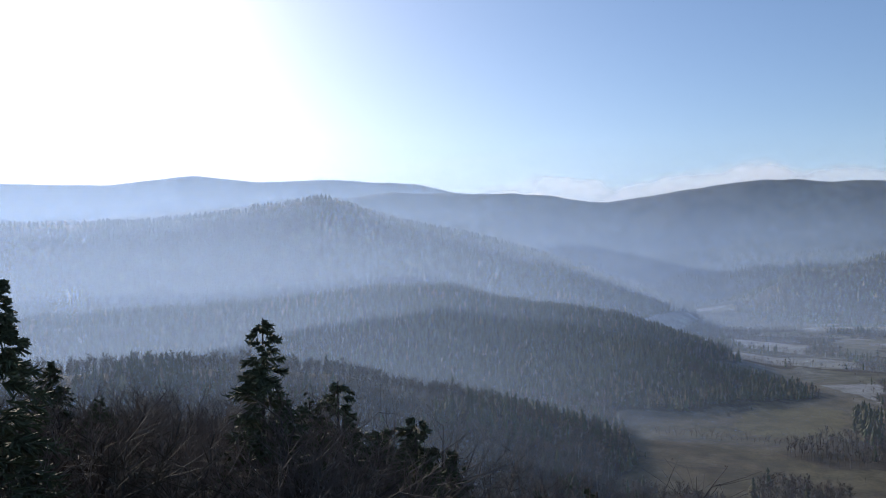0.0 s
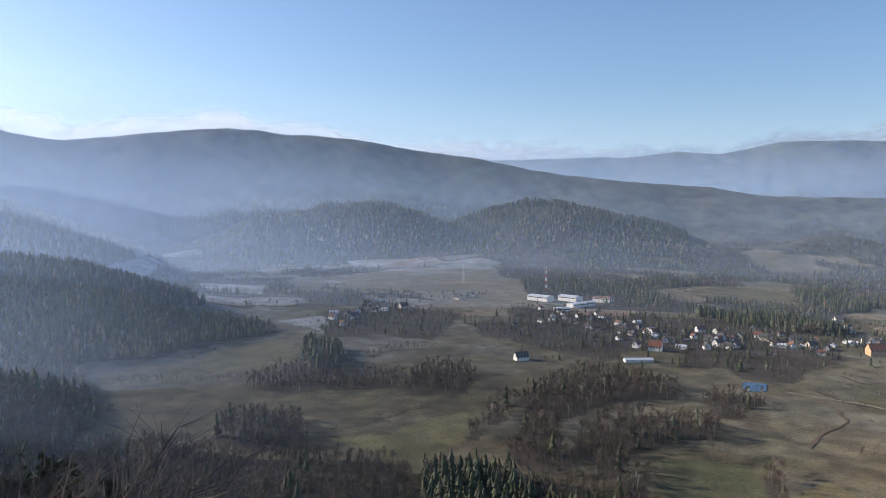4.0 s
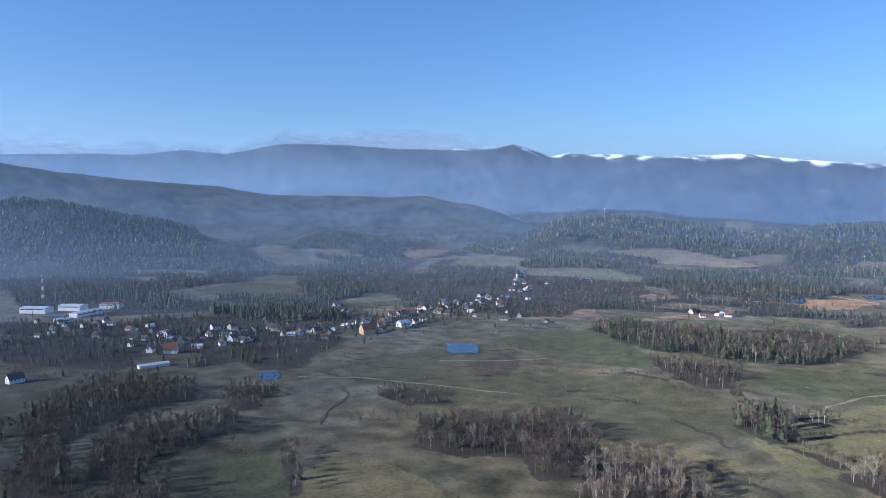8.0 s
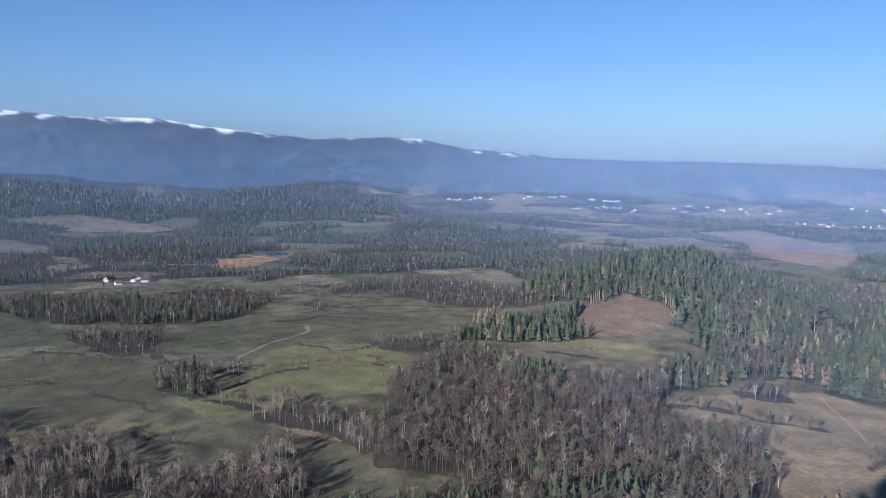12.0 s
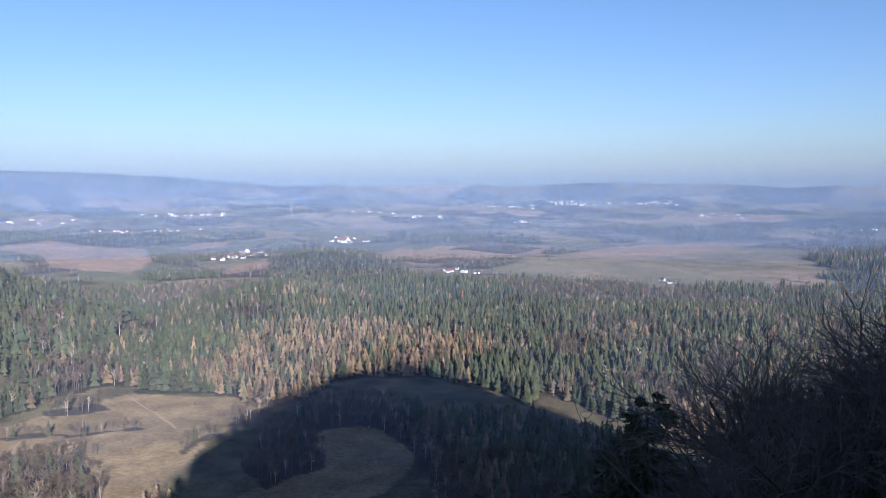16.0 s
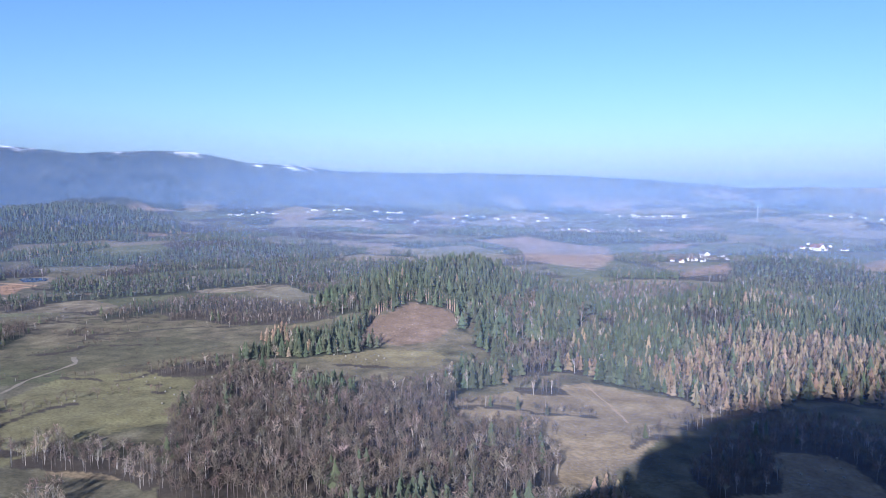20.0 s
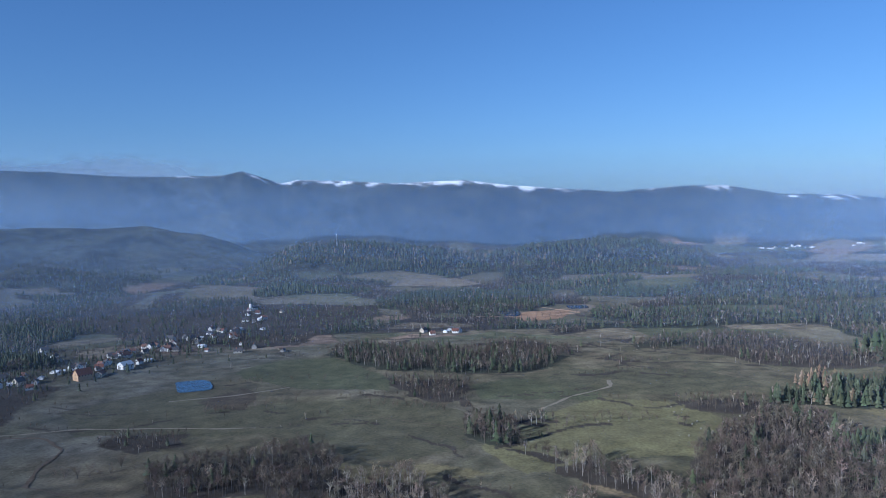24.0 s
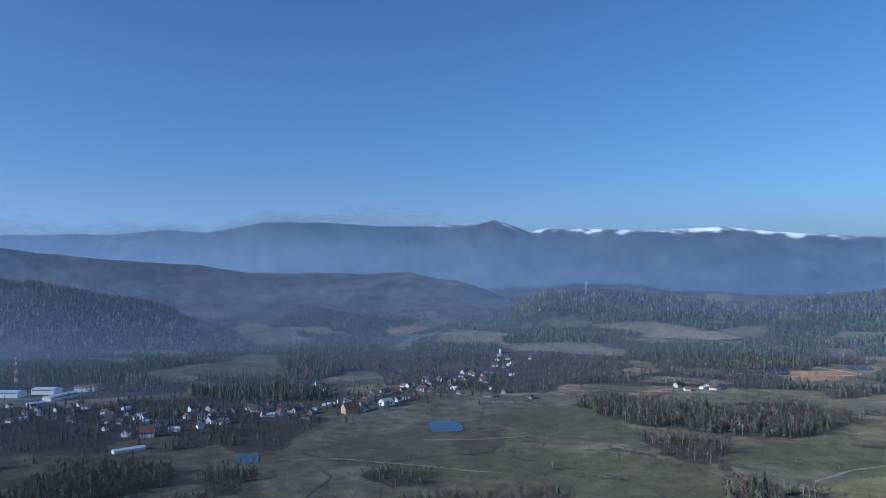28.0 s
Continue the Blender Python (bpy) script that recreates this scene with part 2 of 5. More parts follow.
wood(BARE, 8, (21.4, 862), (24.3, 865), (26.0, 837), (24.7, 757), (21.8, 767))
wood(MIXED, 12, (1.6, 1168), (6.4, 1199), (9.5, 1212), (12.4, 1216), (15.0, 1175), (16.2, 1111), (13.1, 1081), (10.2, 1031), (7.7, 940), (1.5, 926))
wood(GARDEN, 9, (19.4, 1307), (26.0, 1351), (29.8, 1272), (27.6, 1039), (23.5, 1083), (19.0, 1055))
wood(GARDEN, 9, (29.8, 1189), (35.8, 1203), (42.9, 1316), (49.5, 1305), (53.4, 1226), (48.7, 1076), (43.0, 1049), (36.6, 1051), (31.1, 1065))
wood(BARE, 9, (31.9, 2111), (34.4, 2261), (37.4, 1904), (35.7, 1745), (32.7, 1900))
wood(FIR, 12, (46.2, 1415), (49.5, 1380), (52.6, 1378), (54.5, 1347), (52.6, 1290), (47.1, 1327))
wood(FIR, 12, (53.1, 1809), (55.9, 1708), (57.7, 1538), (55.9, 1474), (53.3, 1592))
wood(BARE, 13, (61.9, 560), (62.1, 630), (65.8, 642), (73.0, 642), (74.9, 612), (75.3, 557), (73.9, 497), (71.4, 489), (70.1, 537), (65.8, 532))
wood(BIRCH, 13, (74.5, 499), (75.5, 543), (78.0, 541), (81.2, 531), (83.2, 519), (84.4, 450), (77.3, 410), (74.3, 453))
wood(BARE, 7, (58.5, 751), (61.0, 767), (64.5, 745), (64.5, 711), (61.0, 701), (59.3, 726))
wood(DARK, 12, (74.6, 1160), (76.3, 1243), (79.1, 1179), (82.6, 1169), (84.5, 1134), (87.8, 1137), (91.3, 1111), (92.7, 1083), (91.3, 1002), (89.3, 967), (86.1, 961), (83.0, 976), (79.9, 999), (77.5, 1053))
wood(BARE, 11, (79.7, 916), (81.1, 939), (84.6, 933), (85.3, 883), (85.2, 810), (83.1, 810), (80.7, 847))
wood(DARK, 13, (85.4, 706), (86.9, 723), (88.3, 699), (88.8, 625), (86.5, 621), (85.4, 665))
wood(BIRCH, 10, (89.5, 730), (91.5, 711), (91.3, 700), (89.6, 710))
wood(BIRCH, 12, (91.9, 576), (94.4, 604), (95.5, 580), (92.2, 556))
wood(GARDEN, 8, (45.1, 1134), (48.6, 1175), (54.3, 1168), (56.8, 1049), (54.3, 957), (53.4, 878), (50.5, 870), (48.9, 925), (45.0, 913), (42.0, 965), (39.4, 936), (33.4, 1043), (33.5, 1392), (38.5, 1272))
wood(FIR, 12, (48.2, 1360), (52.7, 1333), (56.8, 1263), (56.0, 1201), (48.6, 1284))
wood(FIR, 12, (80.2, 1987), (84.8, 2039), (91.5, 2009), (91.9, 1900), (84.8, 1836), (79.8, 1870))
wood(FIR, 12, (69.6, 2210), (71.3, 2455), (75.4, 2221), (78.2, 2135), (78.2, 2073), (73.8, 2114), (70.0, 2111))
wood(GARDEN, 9, (65.8, 1913), (69.6, 1954), (72.9, 1922), (78.3, 1818), (79.1, 1624), (75.0, 1462), (73.0, 1278), (68.8, 1267), (64.5, 1358), (60.2, 1546), (56.0, 1897), (60.2, 1974))
wood(DARK, 10, (54.4, 2269), (57.7, 2467), (61.1, 2206), (60.2, 2070), (56.0, 2094))
wood(DARK, 11, (57.7, 3124), (60.3, 3191), (63.2, 2921), (62.8, 2617), (60.3, 2553), (56.9, 2570))
wood(BARE, 9, (91.3, 1358), (94.2, 1424), (94.2, 1325), (91.6, 1282))
wood(DARK, 10, (45.6, 2232), (49.5, 2411), (51.9, 2287), (50.7, 1977), (47.1, 1980))
wood(BARE, 14, (106.4, 775), (110.2, 770), (111.8, 703), (114.7, 637), (118.6, 674), (122.2, 746), (123.0, 682), (122.3, 607), (123.1, 575), (125.3, 549), (129.2, 564), (129.6, 430), (115.1, 377), (113.0, 429), (109.2, 431), (104.9, 441), (103.5, 502), (104.8, 593), (105.6, 666))
wood(FIR, 14, (111.0, 665), (114.2, 708), (114.7, 643), (111.9, 629))
wood(LARCH, 13, (108.4, 940), (110.9, 967), (111.8, 907), (108.9, 878))
wood(FIR, 12, (106.8, 829), (111.3, 834), (111.1, 881), (107.0, 870))
wood(FIR, 15, (110.9, 895), (114.5, 968), (118.3, 991), (122.6, 994), (123.8, 936), (122.0, 954), (119.7, 1001), (116.8, 980), (115.5, 910), (117.6, 872), (111.3, 829))
wood(BIRCH, 12, (83.6, 445), (87.4, 458), (93.0, 441), (96.1, 440), (96.2, 397), (84.8, 397))
wood(BIRCH, 12, (91.3, 474), (92.6, 493), (95.4, 485), (95.2, 458), (91.7, 451))
wood(BIRCH, 11, (92.2, 556), (94.3, 579), (101.4, 530), (101.8, 477), (100.1, 473), (97.0, 524), (93.0, 553))
wood(DARK, 11, (97.3, 1191), (99.9, 1278), (105.4, 1263), (105.8, 1224), (102.0, 1193), (97.8, 1160))
wood(BARE, 9, (100.4, 825), (103.8, 842), (106.8, 829), (106.4, 775), (102.1, 785))
wood(DARK, 11, (94.3, 1640), (102.0, 1648), (109.9, 1582), (109.9, 1455), (102.0, 1392), (94.7, 1491))
wood(DARK, 11, (110.3, 1419), (116.2, 1624), (123.1, 1689), (123.8, 1632), (118.2, 1101), (111.2, 1353))
wood(DARK, 11, (99.9, 1907), (104.1, 2114), (108.6, 2163), (115.4, 2178), (116.2, 2000), (108.7, 1762), (101.1, 1722))
wood(FIR, 11, (84.3, 1827), (87.6, 1833), (91.8, 1777), (91.8, 1703), (85.1, 1737))
wood(BARE, 9, (101.2, 1128), (104.6, 1177), (108.8, 1149), (114.4, 1081), (113.6, 1056), (106.3, 1092))
wood(BARE, 8, (85.9, 1208), (90.1, 1228), (94.3, 1121), (90.9, 1097))
wood(FIR, 20, (119.1, 1012), (121.6, 1048), (125.7, 1069), (129.9, 1111), (132.5, 1044), (132.6, 984), (129.9, 885), (127.4, 913), (124.6, 894), (124.2, 959), (123.2, 1006))
wood(MIXED, 14, (124.0, 876), (129.9, 876), (133.4, 976), (134.2, 881), (133.8, 729), (130.8, 749), (127.4, 741))
wood(FIR, 15, (133.0, 715), (133.4, 922), (135.5, 953), (138.5, 930), (141.1, 865), (138.8, 807), (139.6, 682), (136.4, 703))
wood(LARCH, 15, (139.6, 678), (138.8, 807), (141.1, 861), (141.1, 926), (144.8, 950), (148.9, 916), (152.9, 917), (153.4, 794), (151.0, 774), (147.8, 734), (145.0, 656), (141.2, 653))
wood(FIR, 13, (134.2, 973), (138.5, 999), (142.7, 1029), (146.5, 1012), (148.9, 993), (144.8, 954), (140.7, 930))
wood(FIR, 15, (147.7, 1029), (153.6, 1106), (160.5, 1069), (165.1, 1079), (165.3, 713), (162.1, 619), (159.3, 659), (154.9, 713), (151.0, 770), (153.1, 894), (148.9, 920))
wood(FIR, 14, (122.3, 706), (122.7, 760), (125.7, 756), (126.6, 699), (123.9, 673))
wood(BARE, 11, (126.9, 691), (129.9, 701), (131.7, 668), (127.8, 666))
wood(BARE, 14, (104.8, 723), (109.7, 711), (114.6, 691), (120.6, 670), (122.3, 612), (122.7, 554), (125.6, 508), (129.9, 493), (130.9, 452), (127.3, 412), (125.5, 383), (101.2, 454), (101.4, 599))
wood(MIXED, 12, (110.4, 612), (113.4, 610), (114.1, 576), (111.5, 575))
wood(DARK, 11, (142.7, 2232), (145.9, 2352), (148.8, 2139), (151.9, 1664), (153.9, 1528), (148.8, 1410), (142.7, 1415))
wood(DARK, 10, (138.5, 2731), (141.8, 2831), (142.6, 2553), (139.3, 2483))
wood(DARK, 10, (132.9, 2726), (136.3, 2794), (137.6, 2583), (134.2, 2545))
wood(DARK, 11, (107.5, 1751), (112.2, 1783), (118.4, 1839), (124.9, 1789), (123.2, 1629), (116.8, 1571), (109.3, 1592))
wood(DARK, 12, (132.5, 1412), (138.5, 1459), (142.7, 1062), (138.5, 1051), (133.4, 1101))
wood(BARE, 9, (101.9, 1320), (105.1, 1331), (109.9, 1222), (114.7, 1026), (111.3, 1029), (106.3, 1053), (101.8, 1147))
wood(DARK, 12, (152.7, 1373), (157.6, 1426), (164.4, 1436), (169.5, 1373), (181.6, 1233), (181.7, 1166), (169.1, 1150), (161.0, 1152), (152.7, 1226))
wood(MIXED, 14, (161.0, 1093), (167.8, 1101), (176.3, 1060), (182.8, 1203), (188.2, 1318), (192.6, 1318), (195.3, 1251), (195.7, 596), (180.7, 532), (172.2, 567), (163.5, 658), (160.1, 797))
wood(DARK, 11, (182.0, 1479), (186.3, 1541), (191.7, 1650), (197.3, 1789), (198.5, 1440), (191.9, 1312), (186.3, 1263), (183.6, 1382))
wood(DARK, 10, (182.0, 1600), (183.6, 1650), (186.6, 1589), (184.4, 1496))
wood(DARK, 10, (143.6, 2125), (147.3, 2214), (150.4, 1739), (151.9, 1610), (147.3, 1503), (143.6, 1597))
wood(DARK, 10, (169.5, 2767), (173.7, 3145), (178.7, 3176), (178.7, 2840), (172.0, 2669))
wood(DARK, 9, (182.9, 3139), (184.2, 3292), (185.8, 3160), (185.0, 2998))
wood(BARE, 9, (156.0, 2111), (159.3, 2310), (163.5, 2276), (161.0, 1967))
field(MOWN, (10.1, 885), (11.3, 986), (15.0, 1055), (17.0, 1044), (17.2, 892), (13.8, 858))
field(MOWN, (19.3, 600), (24.2, 598), (27.6, 651), (30.2, 675), (30.2, 595), (25.9, 507), (21.7, 560))
field(GREEN, (43.4, 492), (45.2, 569), (50.5, 581), (52.2, 502), (51.8, 465), (43.2, 439))
field(FROST, (3.6, 2063), (6.2, 2295), (8.2, 2217), (6.8, 1771), (4.2, 1818))
field(FROST, (9.9, 1854), (15.1, 1751), (14.9, 1579), (11.0, 1672))
field(PALE, (19.8, 1904), (24.3, 2114), (30.2, 2100), (34.0, 1857), (35.0, 1360), (31.9, 1257), (30.2, 1323), (26.0, 1533), (21.8, 1595))
field(FROST, (15.8, 1226), (19.0, 1267), (21.8, 1171), (19.4, 1104))
field(PALE, (42.1, 1645), (47.0, 1818), (52.9, 1913), (52.9, 1667), (46.2, 1520))
field(PALE, (8.4, 919), (10.2, 946), (9.8, 891), (7.7, 883))
field(GREEN, (67.9, 1058), (71.3, 1137), (75.5, 1135), (79.5, 931), (79.1, 882), (73.0, 913), (68.8, 1009))
field(GREEN, (85.7, 892), (88.6, 934), (95.3, 886), (95.3, 809), (90.4, 819), (86.1, 815))
field(OLIVE, (56.8, 907), (62.8, 970), (68.8, 841), (79.2, 837), (85.0, 761), (85.0, 620), (80.4, 591), (75.5, 621), (73.0, 698), (65.3, 735), (57.6, 790))
field(PEAT, (65.3, 885), (68.8, 948), (70.0, 907), (68.8, 823), (66.2, 847))
field(PALE, (70.4, 1941), (73.4, 2114), (78.7, 1948), (78.3, 1818), (73.0, 1851))
field(REED, (88.5, 1561), (89.9, 1629), (93.2, 1648), (92.3, 1513), (89.5, 1484))
field(STRAW, (52.5, 496), (55.9, 561), (60.1, 515), (64.0, 473), (63.1, 420), (52.4, 436))
field(PALE, (64.5, 2167), (67.5, 2604), (70.4, 2280), (67.9, 2104))
field(PALE, (78.3, 1584), (79.5, 1634), (79.5, 1523), (78.3, 1491))
field(PALE, (75.4, 2591), (80.2, 2656), (84.0, 2566), (80.2, 2415))
field(PALE, (49.5, 2545), (51.9, 2682), (51.9, 2524), (50.3, 2463))
field(PALE, (59.0, 3402), (62.0, 3430), (62.8, 3369), (60.3, 3325))
field(PALE, (60.3, 3244), (63.7, 3176), (67.5, 3088), (64.5, 3028))
field(OLIVE, (45.5, 1700), (48.7, 1848), (54.4, 1757), (53.5, 1528), (47.8, 1579))
field(MOWN, (85.8, 622), (89.2, 722), (95.2, 826), (101.2, 809), (105.6, 709), (104.8, 628), (98.7, 617), (93.5, 568), (89.1, 552))
field(TAN, (93.5, 545), (96.1, 563), (100.0, 532), (99.2, 497), (95.2, 526))
field(STRAW, (111.3, 847), (114.5, 872), (122.1, 842), (121.8, 784), (118.1, 776), (114.6, 788))
field(STRAW, (75.0, 608), (78.4, 578), (82.4, 584), (87.4, 559), (82.0, 535), (76.8, 540))
field(RUST, (115.3, 914), (116.8, 988), (119.7, 1024), (122.6, 1001), (123.4, 967), (121.3, 894), (118.4, 878))
field(PALE, (107.9, 1314), (112.4, 1382), (115.1, 1353), (111.2, 1265))
field(OLIVE, (89.2, 950), (95.2, 1006), (102.1, 997), (106.3, 926), (100.4, 848), (93.5, 844))
field(TAN, (122.6, 538), (122.2, 612), (123.9, 649), (127.8, 684), (133.0, 715), (138.6, 685), (142.8, 664), (140.7, 600), (137.7, 534), (136.5, 501), (131.7, 440), (129.9, 430), (129.5, 498), (125.6, 508))
field(TAN, (146.3, 564), (147.9, 612), (151.1, 627), (153.2, 576), (153.7, 486), (151.3, 427), (140.8, 406), (137.8, 424), (143.0, 471))
field(PLOUGH, (124.5, 2475), (127.4, 2566), (130.0, 2459), (134.2, 2411), (134.6, 1932), (133.4, 1669), (128.3, 1863), (127.4, 2232))
field(PLOUGH, (148.2, 1728), (152.6, 2254), (154.0, 2019), (150.8, 1789))
field(PLOUGH, (155.9, 1885), (159.9, 2203), (163.5, 2419), (163.8, 2073), (158.2, 1839))
field(PALE, (106.4, 1333), (110.7, 1392), (113.6, 1327), (112.1, 1230))
field(STRAW, (127.4, 788), (129.9, 836), (133.2, 841), (133.0, 758), (129.5, 738))
field(PALE, (119.2, 2181), (124.1, 2333), (127.4, 1964), (125.7, 1686), (120.4, 1800))
field(GREEN, (151.5, 1149), (156.0, 1189), (160.1, 1149), (161.1, 1110), (155.1, 1126))
field(PALE, (157.6, 1576), (167.8, 2132), (180.3, 2391), (183.5, 1725), (185.7, 1488), (182.4, 1295), (173.4, 1269), (169.9, 1471), (160.1, 1563))
field(PLOUGH, (152.0, 1990), (155.2, 2192), (161.0, 2310), (159.3, 2006), (154.4, 1827))
field(PLOUGH, (164.4, 2029), (168.6, 2387), (172.0, 2439), (175.6, 2192), (172.0, 2013), (166.1, 1926))
field(PLOUGH, (170.3, 2265), (174.6, 2562), (178.7, 2495), (176.2, 2265))
hedge(7, 12, (29.9, 585), (31.3, 629), (32.8, 685), (35.8, 766))
hedge(5, 8, (6.7, 942), (9.8, 1006), (13.5, 1067))
hedge(4, 7, (42.1, 1725), (47.8, 1791), (52.9, 1860))
hedge(5, 9, (21.0, 910), (24.3, 964), (27.6, 980))
hedge(4, 7, (37.9, 895), (41.3, 954), (44.6, 975))
hedge(5, 8, (3.4, 1119), (9.5, 1093), (13.9, 1070))
hedge(5, 11, (51.7, 565), (52.0, 524), (52.3, 482))
hedge(4, 9, (85.1, 810), (85.7, 761))
hedge(6, 9, (88.7, 616), (90.1, 609), (91.9, 593))
hedge(3, 5, (71.7, 939), (73.0, 930), (74.2, 936))
hedge(4, 8, (73.4, 767), (74.7, 763))
hedge(3, 5, (54.3, 851), (56.8, 823), (60.2, 795), (64.1, 811))
hedge(4, 7, (79.1, 1467), (83.0, 1436), (87.8, 1417))
hedge(4, 8, (79.5, 1757), (84.8, 1794), (91.2, 1821))
hedge(4, 6, (51.1, 1774), (54.3, 1642))
hedge(4, 7, (33.6, 1954), (38.2, 1904), (44.0, 1768), (48.6, 1675))
hedge(4, 7, (46.3, 1640), (50.2, 1520), (53.5, 1528))
hedge(4, 7, (56.0, 1369), (61.1, 1349), (65.3, 1272))
hedge(4, 8, (90.9, 1160), (96.0, 1183), (101.2, 1168))
hedge(4, 7, (93.5, 946), (96.9, 978), (101.2, 950))
hedge(5, 8, (89.6, 722), (90.9, 738), (92.0, 715))
hedge(4, 8, (101.3, 720), (103.9, 704), (106.0, 730))
hedge(4, 6, (94.8, 819), (99.1, 785), (102.1, 814))
hedge(4, 7, (94.3, 1070), (98.6, 1046), (102.1, 1065), (106.3, 1044))
hedge(3, 5, (87.5, 618), (90.9, 681))
hedge(4, 6, (112.2, 806), (114.6, 793), (118.1, 768))
hedge(4, 6, (84.8, 424), (90.8, 464))
hedge(4, 7, (75.1, 844), (78.2, 855), (81.7, 822))
hedge(3, 5, (83.2, 554), (85.7, 537), (87.8, 507))
hedge(6, 8, (121.9, 616), (127.3, 614), (132.5, 604))
hedge(8, 10, (138.2, 554), (140.7, 610), (143.9, 660))
hedge(5, 10, (141.4, 502), (144.2, 553), (146.4, 602))
hedge(4, 6, (127.4, 1689), (132.5, 1734), (136.4, 1653))
hedge(4, 6, (124.1, 2146), (127.4, 1996))
hedge(4, 6, (168.7, 1786), (172.9, 1904), (179.5, 1780), (184.3, 1653))
hedge(4, 7, (163.5, 1809), (166.9, 1897), (170.4, 1842))
hedge(4, 6, (174.6, 2306), (178.3, 2439), (181.5, 2407))
hedge(4, 6, (178.7, 1605), (182.0, 1551))
wood(BARE, 11, (140.6, 500), (142.5, 566), (145.5, 625), (148.2, 656), (151.8, 645), (154.2, 594), (159.2, 540), (163.5, 501), (164.4, 419), (155.8, 391), (153.7, 471), (152.7, 521), (150.9, 562), (147.4, 565), (145.9, 552), (146.0, 489), (143.1, 452))
hedge(5, 9, (136.9, 535), (139.3, 584), (142.9, 652))
wood(BARE, 8, (33.6, 2217), (36.2, 2276), (38.6, 2128), (42.5, 1891), (39.6, 1789), (35.5, 1926))
wood(DARK, 9, (67.1, 3330), (72.1, 3860), (72.9, 2840), (68.7, 3218))
wood(LARCH, 14, (135.4, 997), (140.0, 957), (144.6, 953), (151.1, 978), (160.1, 861), (161.0, 780), (157.6, 730), (151.8, 716), (145.6, 717), (139.8, 729), (135.2, 790))
wood(LARCH, 12, (171.3, 637), (176.4, 656), (180.6, 632), (179.9, 537), (172.2, 532))
wood(BARE, 13, (163.1, 858), (166.5, 862), (167.0, 757), (163.5, 762))
wood(MIXED, 13, (153.8, 567), (157.5, 586), (163.5, 567), (170.5, 535), (172.3, 422), (160.9, 391), (159.2, 429), (154.2, 519))
wood(LARCH, 13, (135.1, 785), (138.5, 826), (141.1, 865), (145.3, 898), (144.5, 799), (141.1, 675), (138.6, 681))
wood(BARE, 12, (126.1, 844), (129.9, 865), (132.5, 786), (129.9, 736), (126.9, 767))
wood(BARE, 12, (138.5, 999), (141.0, 1006), (143.1, 999), (144.4, 976), (141.1, 951))
hedge(2.2, 3.5, (55.5, 910), (58.1, 879), (61.0, 863))
hedge(2.2, 3.5, (57.6, 765), (60.2, 736), (62.8, 701))
hedge(2.2, 3.5, (67.9, 756), (71.3, 721), (73.0, 742))
hedge(2.2, 3.5, (75.5, 747), (78.4, 729))
hedge(2.2, 3.5, (80.4, 677), (82.8, 630), (84.7, 599))
hedge(2.2, 3.5, (85.7, 964), (89.3, 950), (94.0, 950))
hedge(2.2, 3.5, (88.6, 831), (91.4, 826), (94.3, 836))
hedge(2.2, 4, (87.5, 822), (90.9, 845), (94.3, 875))
hedge(2.2, 4, (90.9, 681), (94.3, 698), (97.8, 716))
hedge(2.2, 4, (98.7, 765), (102.1, 746))
hedge(2.2, 4, (66.4, 823), (69.0, 825), (71.8, 785))
hedge(2.2, 4, (74.3, 726), (78.1, 729))
hedge(2.2, 4, (69.4, 913), (72.6, 914))
hedge(2.2, 4, (19.3, 617), (23.4, 648), (27.6, 685))
hedge(2.2, 4, (3.3, 756), (7.3, 721), (11.2, 706))
hedge(2.2, 4, (24.3, 902), (27.6, 928), (30.2, 940))
hedge(2.2, 4, (31.1, 996), (34.5, 1016), (37.9, 997))
hedge(2.2, 4, (10.2, 946), (11.6, 1016))


def round_wood(kind, high, az, r, half_angle, half_depth):
    t = np.arange(0, 6.28, 0.45)
    wood(kind, high, *zip(az + half_angle * np.cos(t), r + half_depth * np.sin(t)))


for row in ((FIR, 19, 125, 1165, 9.5, 175), (FIR, 17, 117.5, 1120, 5.5, 110), (MIXED, 14, 142, 1080, 9, 180), (FIR, 14, 134, 1190, 8, 150), (FIR, 14, 152, 1150, 10, 190),
            (MIXED, 14, 166, 1000, 12, 330), (MIXED, 14, 180, 1050, 12, 400), (MIXED, 14, 196, 1200, 11, 600), (MIXED, 13, 196, 1900, 15, 430)):
    round_wood(*row)


def extent(outline):
    a, r = outline[:, 0], outline[:, 1]
    x, y = a * 17.5, r
    return abs(np.dot(x, np.roll(y, 1)) - np.dot(y, np.roll(x, 1)))


WOODS.sort(key=lambda w: -extent(w[2]))


def within(r, az, outline):
    """Which points lie inside an outline of bearings and distances."""
    inside_ = np.zeros(len(r), bool)
    lo, hi = outline.min(0), outline.max(0)
    near = np.where((az > lo[0]) & (az < hi[0]) & (r > lo[1]) & (r < hi[1]))[0]
    if not len(near):
        return inside_
    a, d, odd = az[near], r[near], np.zeros(len(near), bool)
    for (a0, r0), (a1, r1) in zip(outline, np.roll(outline, -1, 0)):
        if a0 != a1:
            cut = ((a0 > a) != (a1 > a)) & (d < (r1 - r0) * (a - a0) / (a1 - a0) + r0)
            odd ^= cut
    inside_[near] = odd
    return inside_


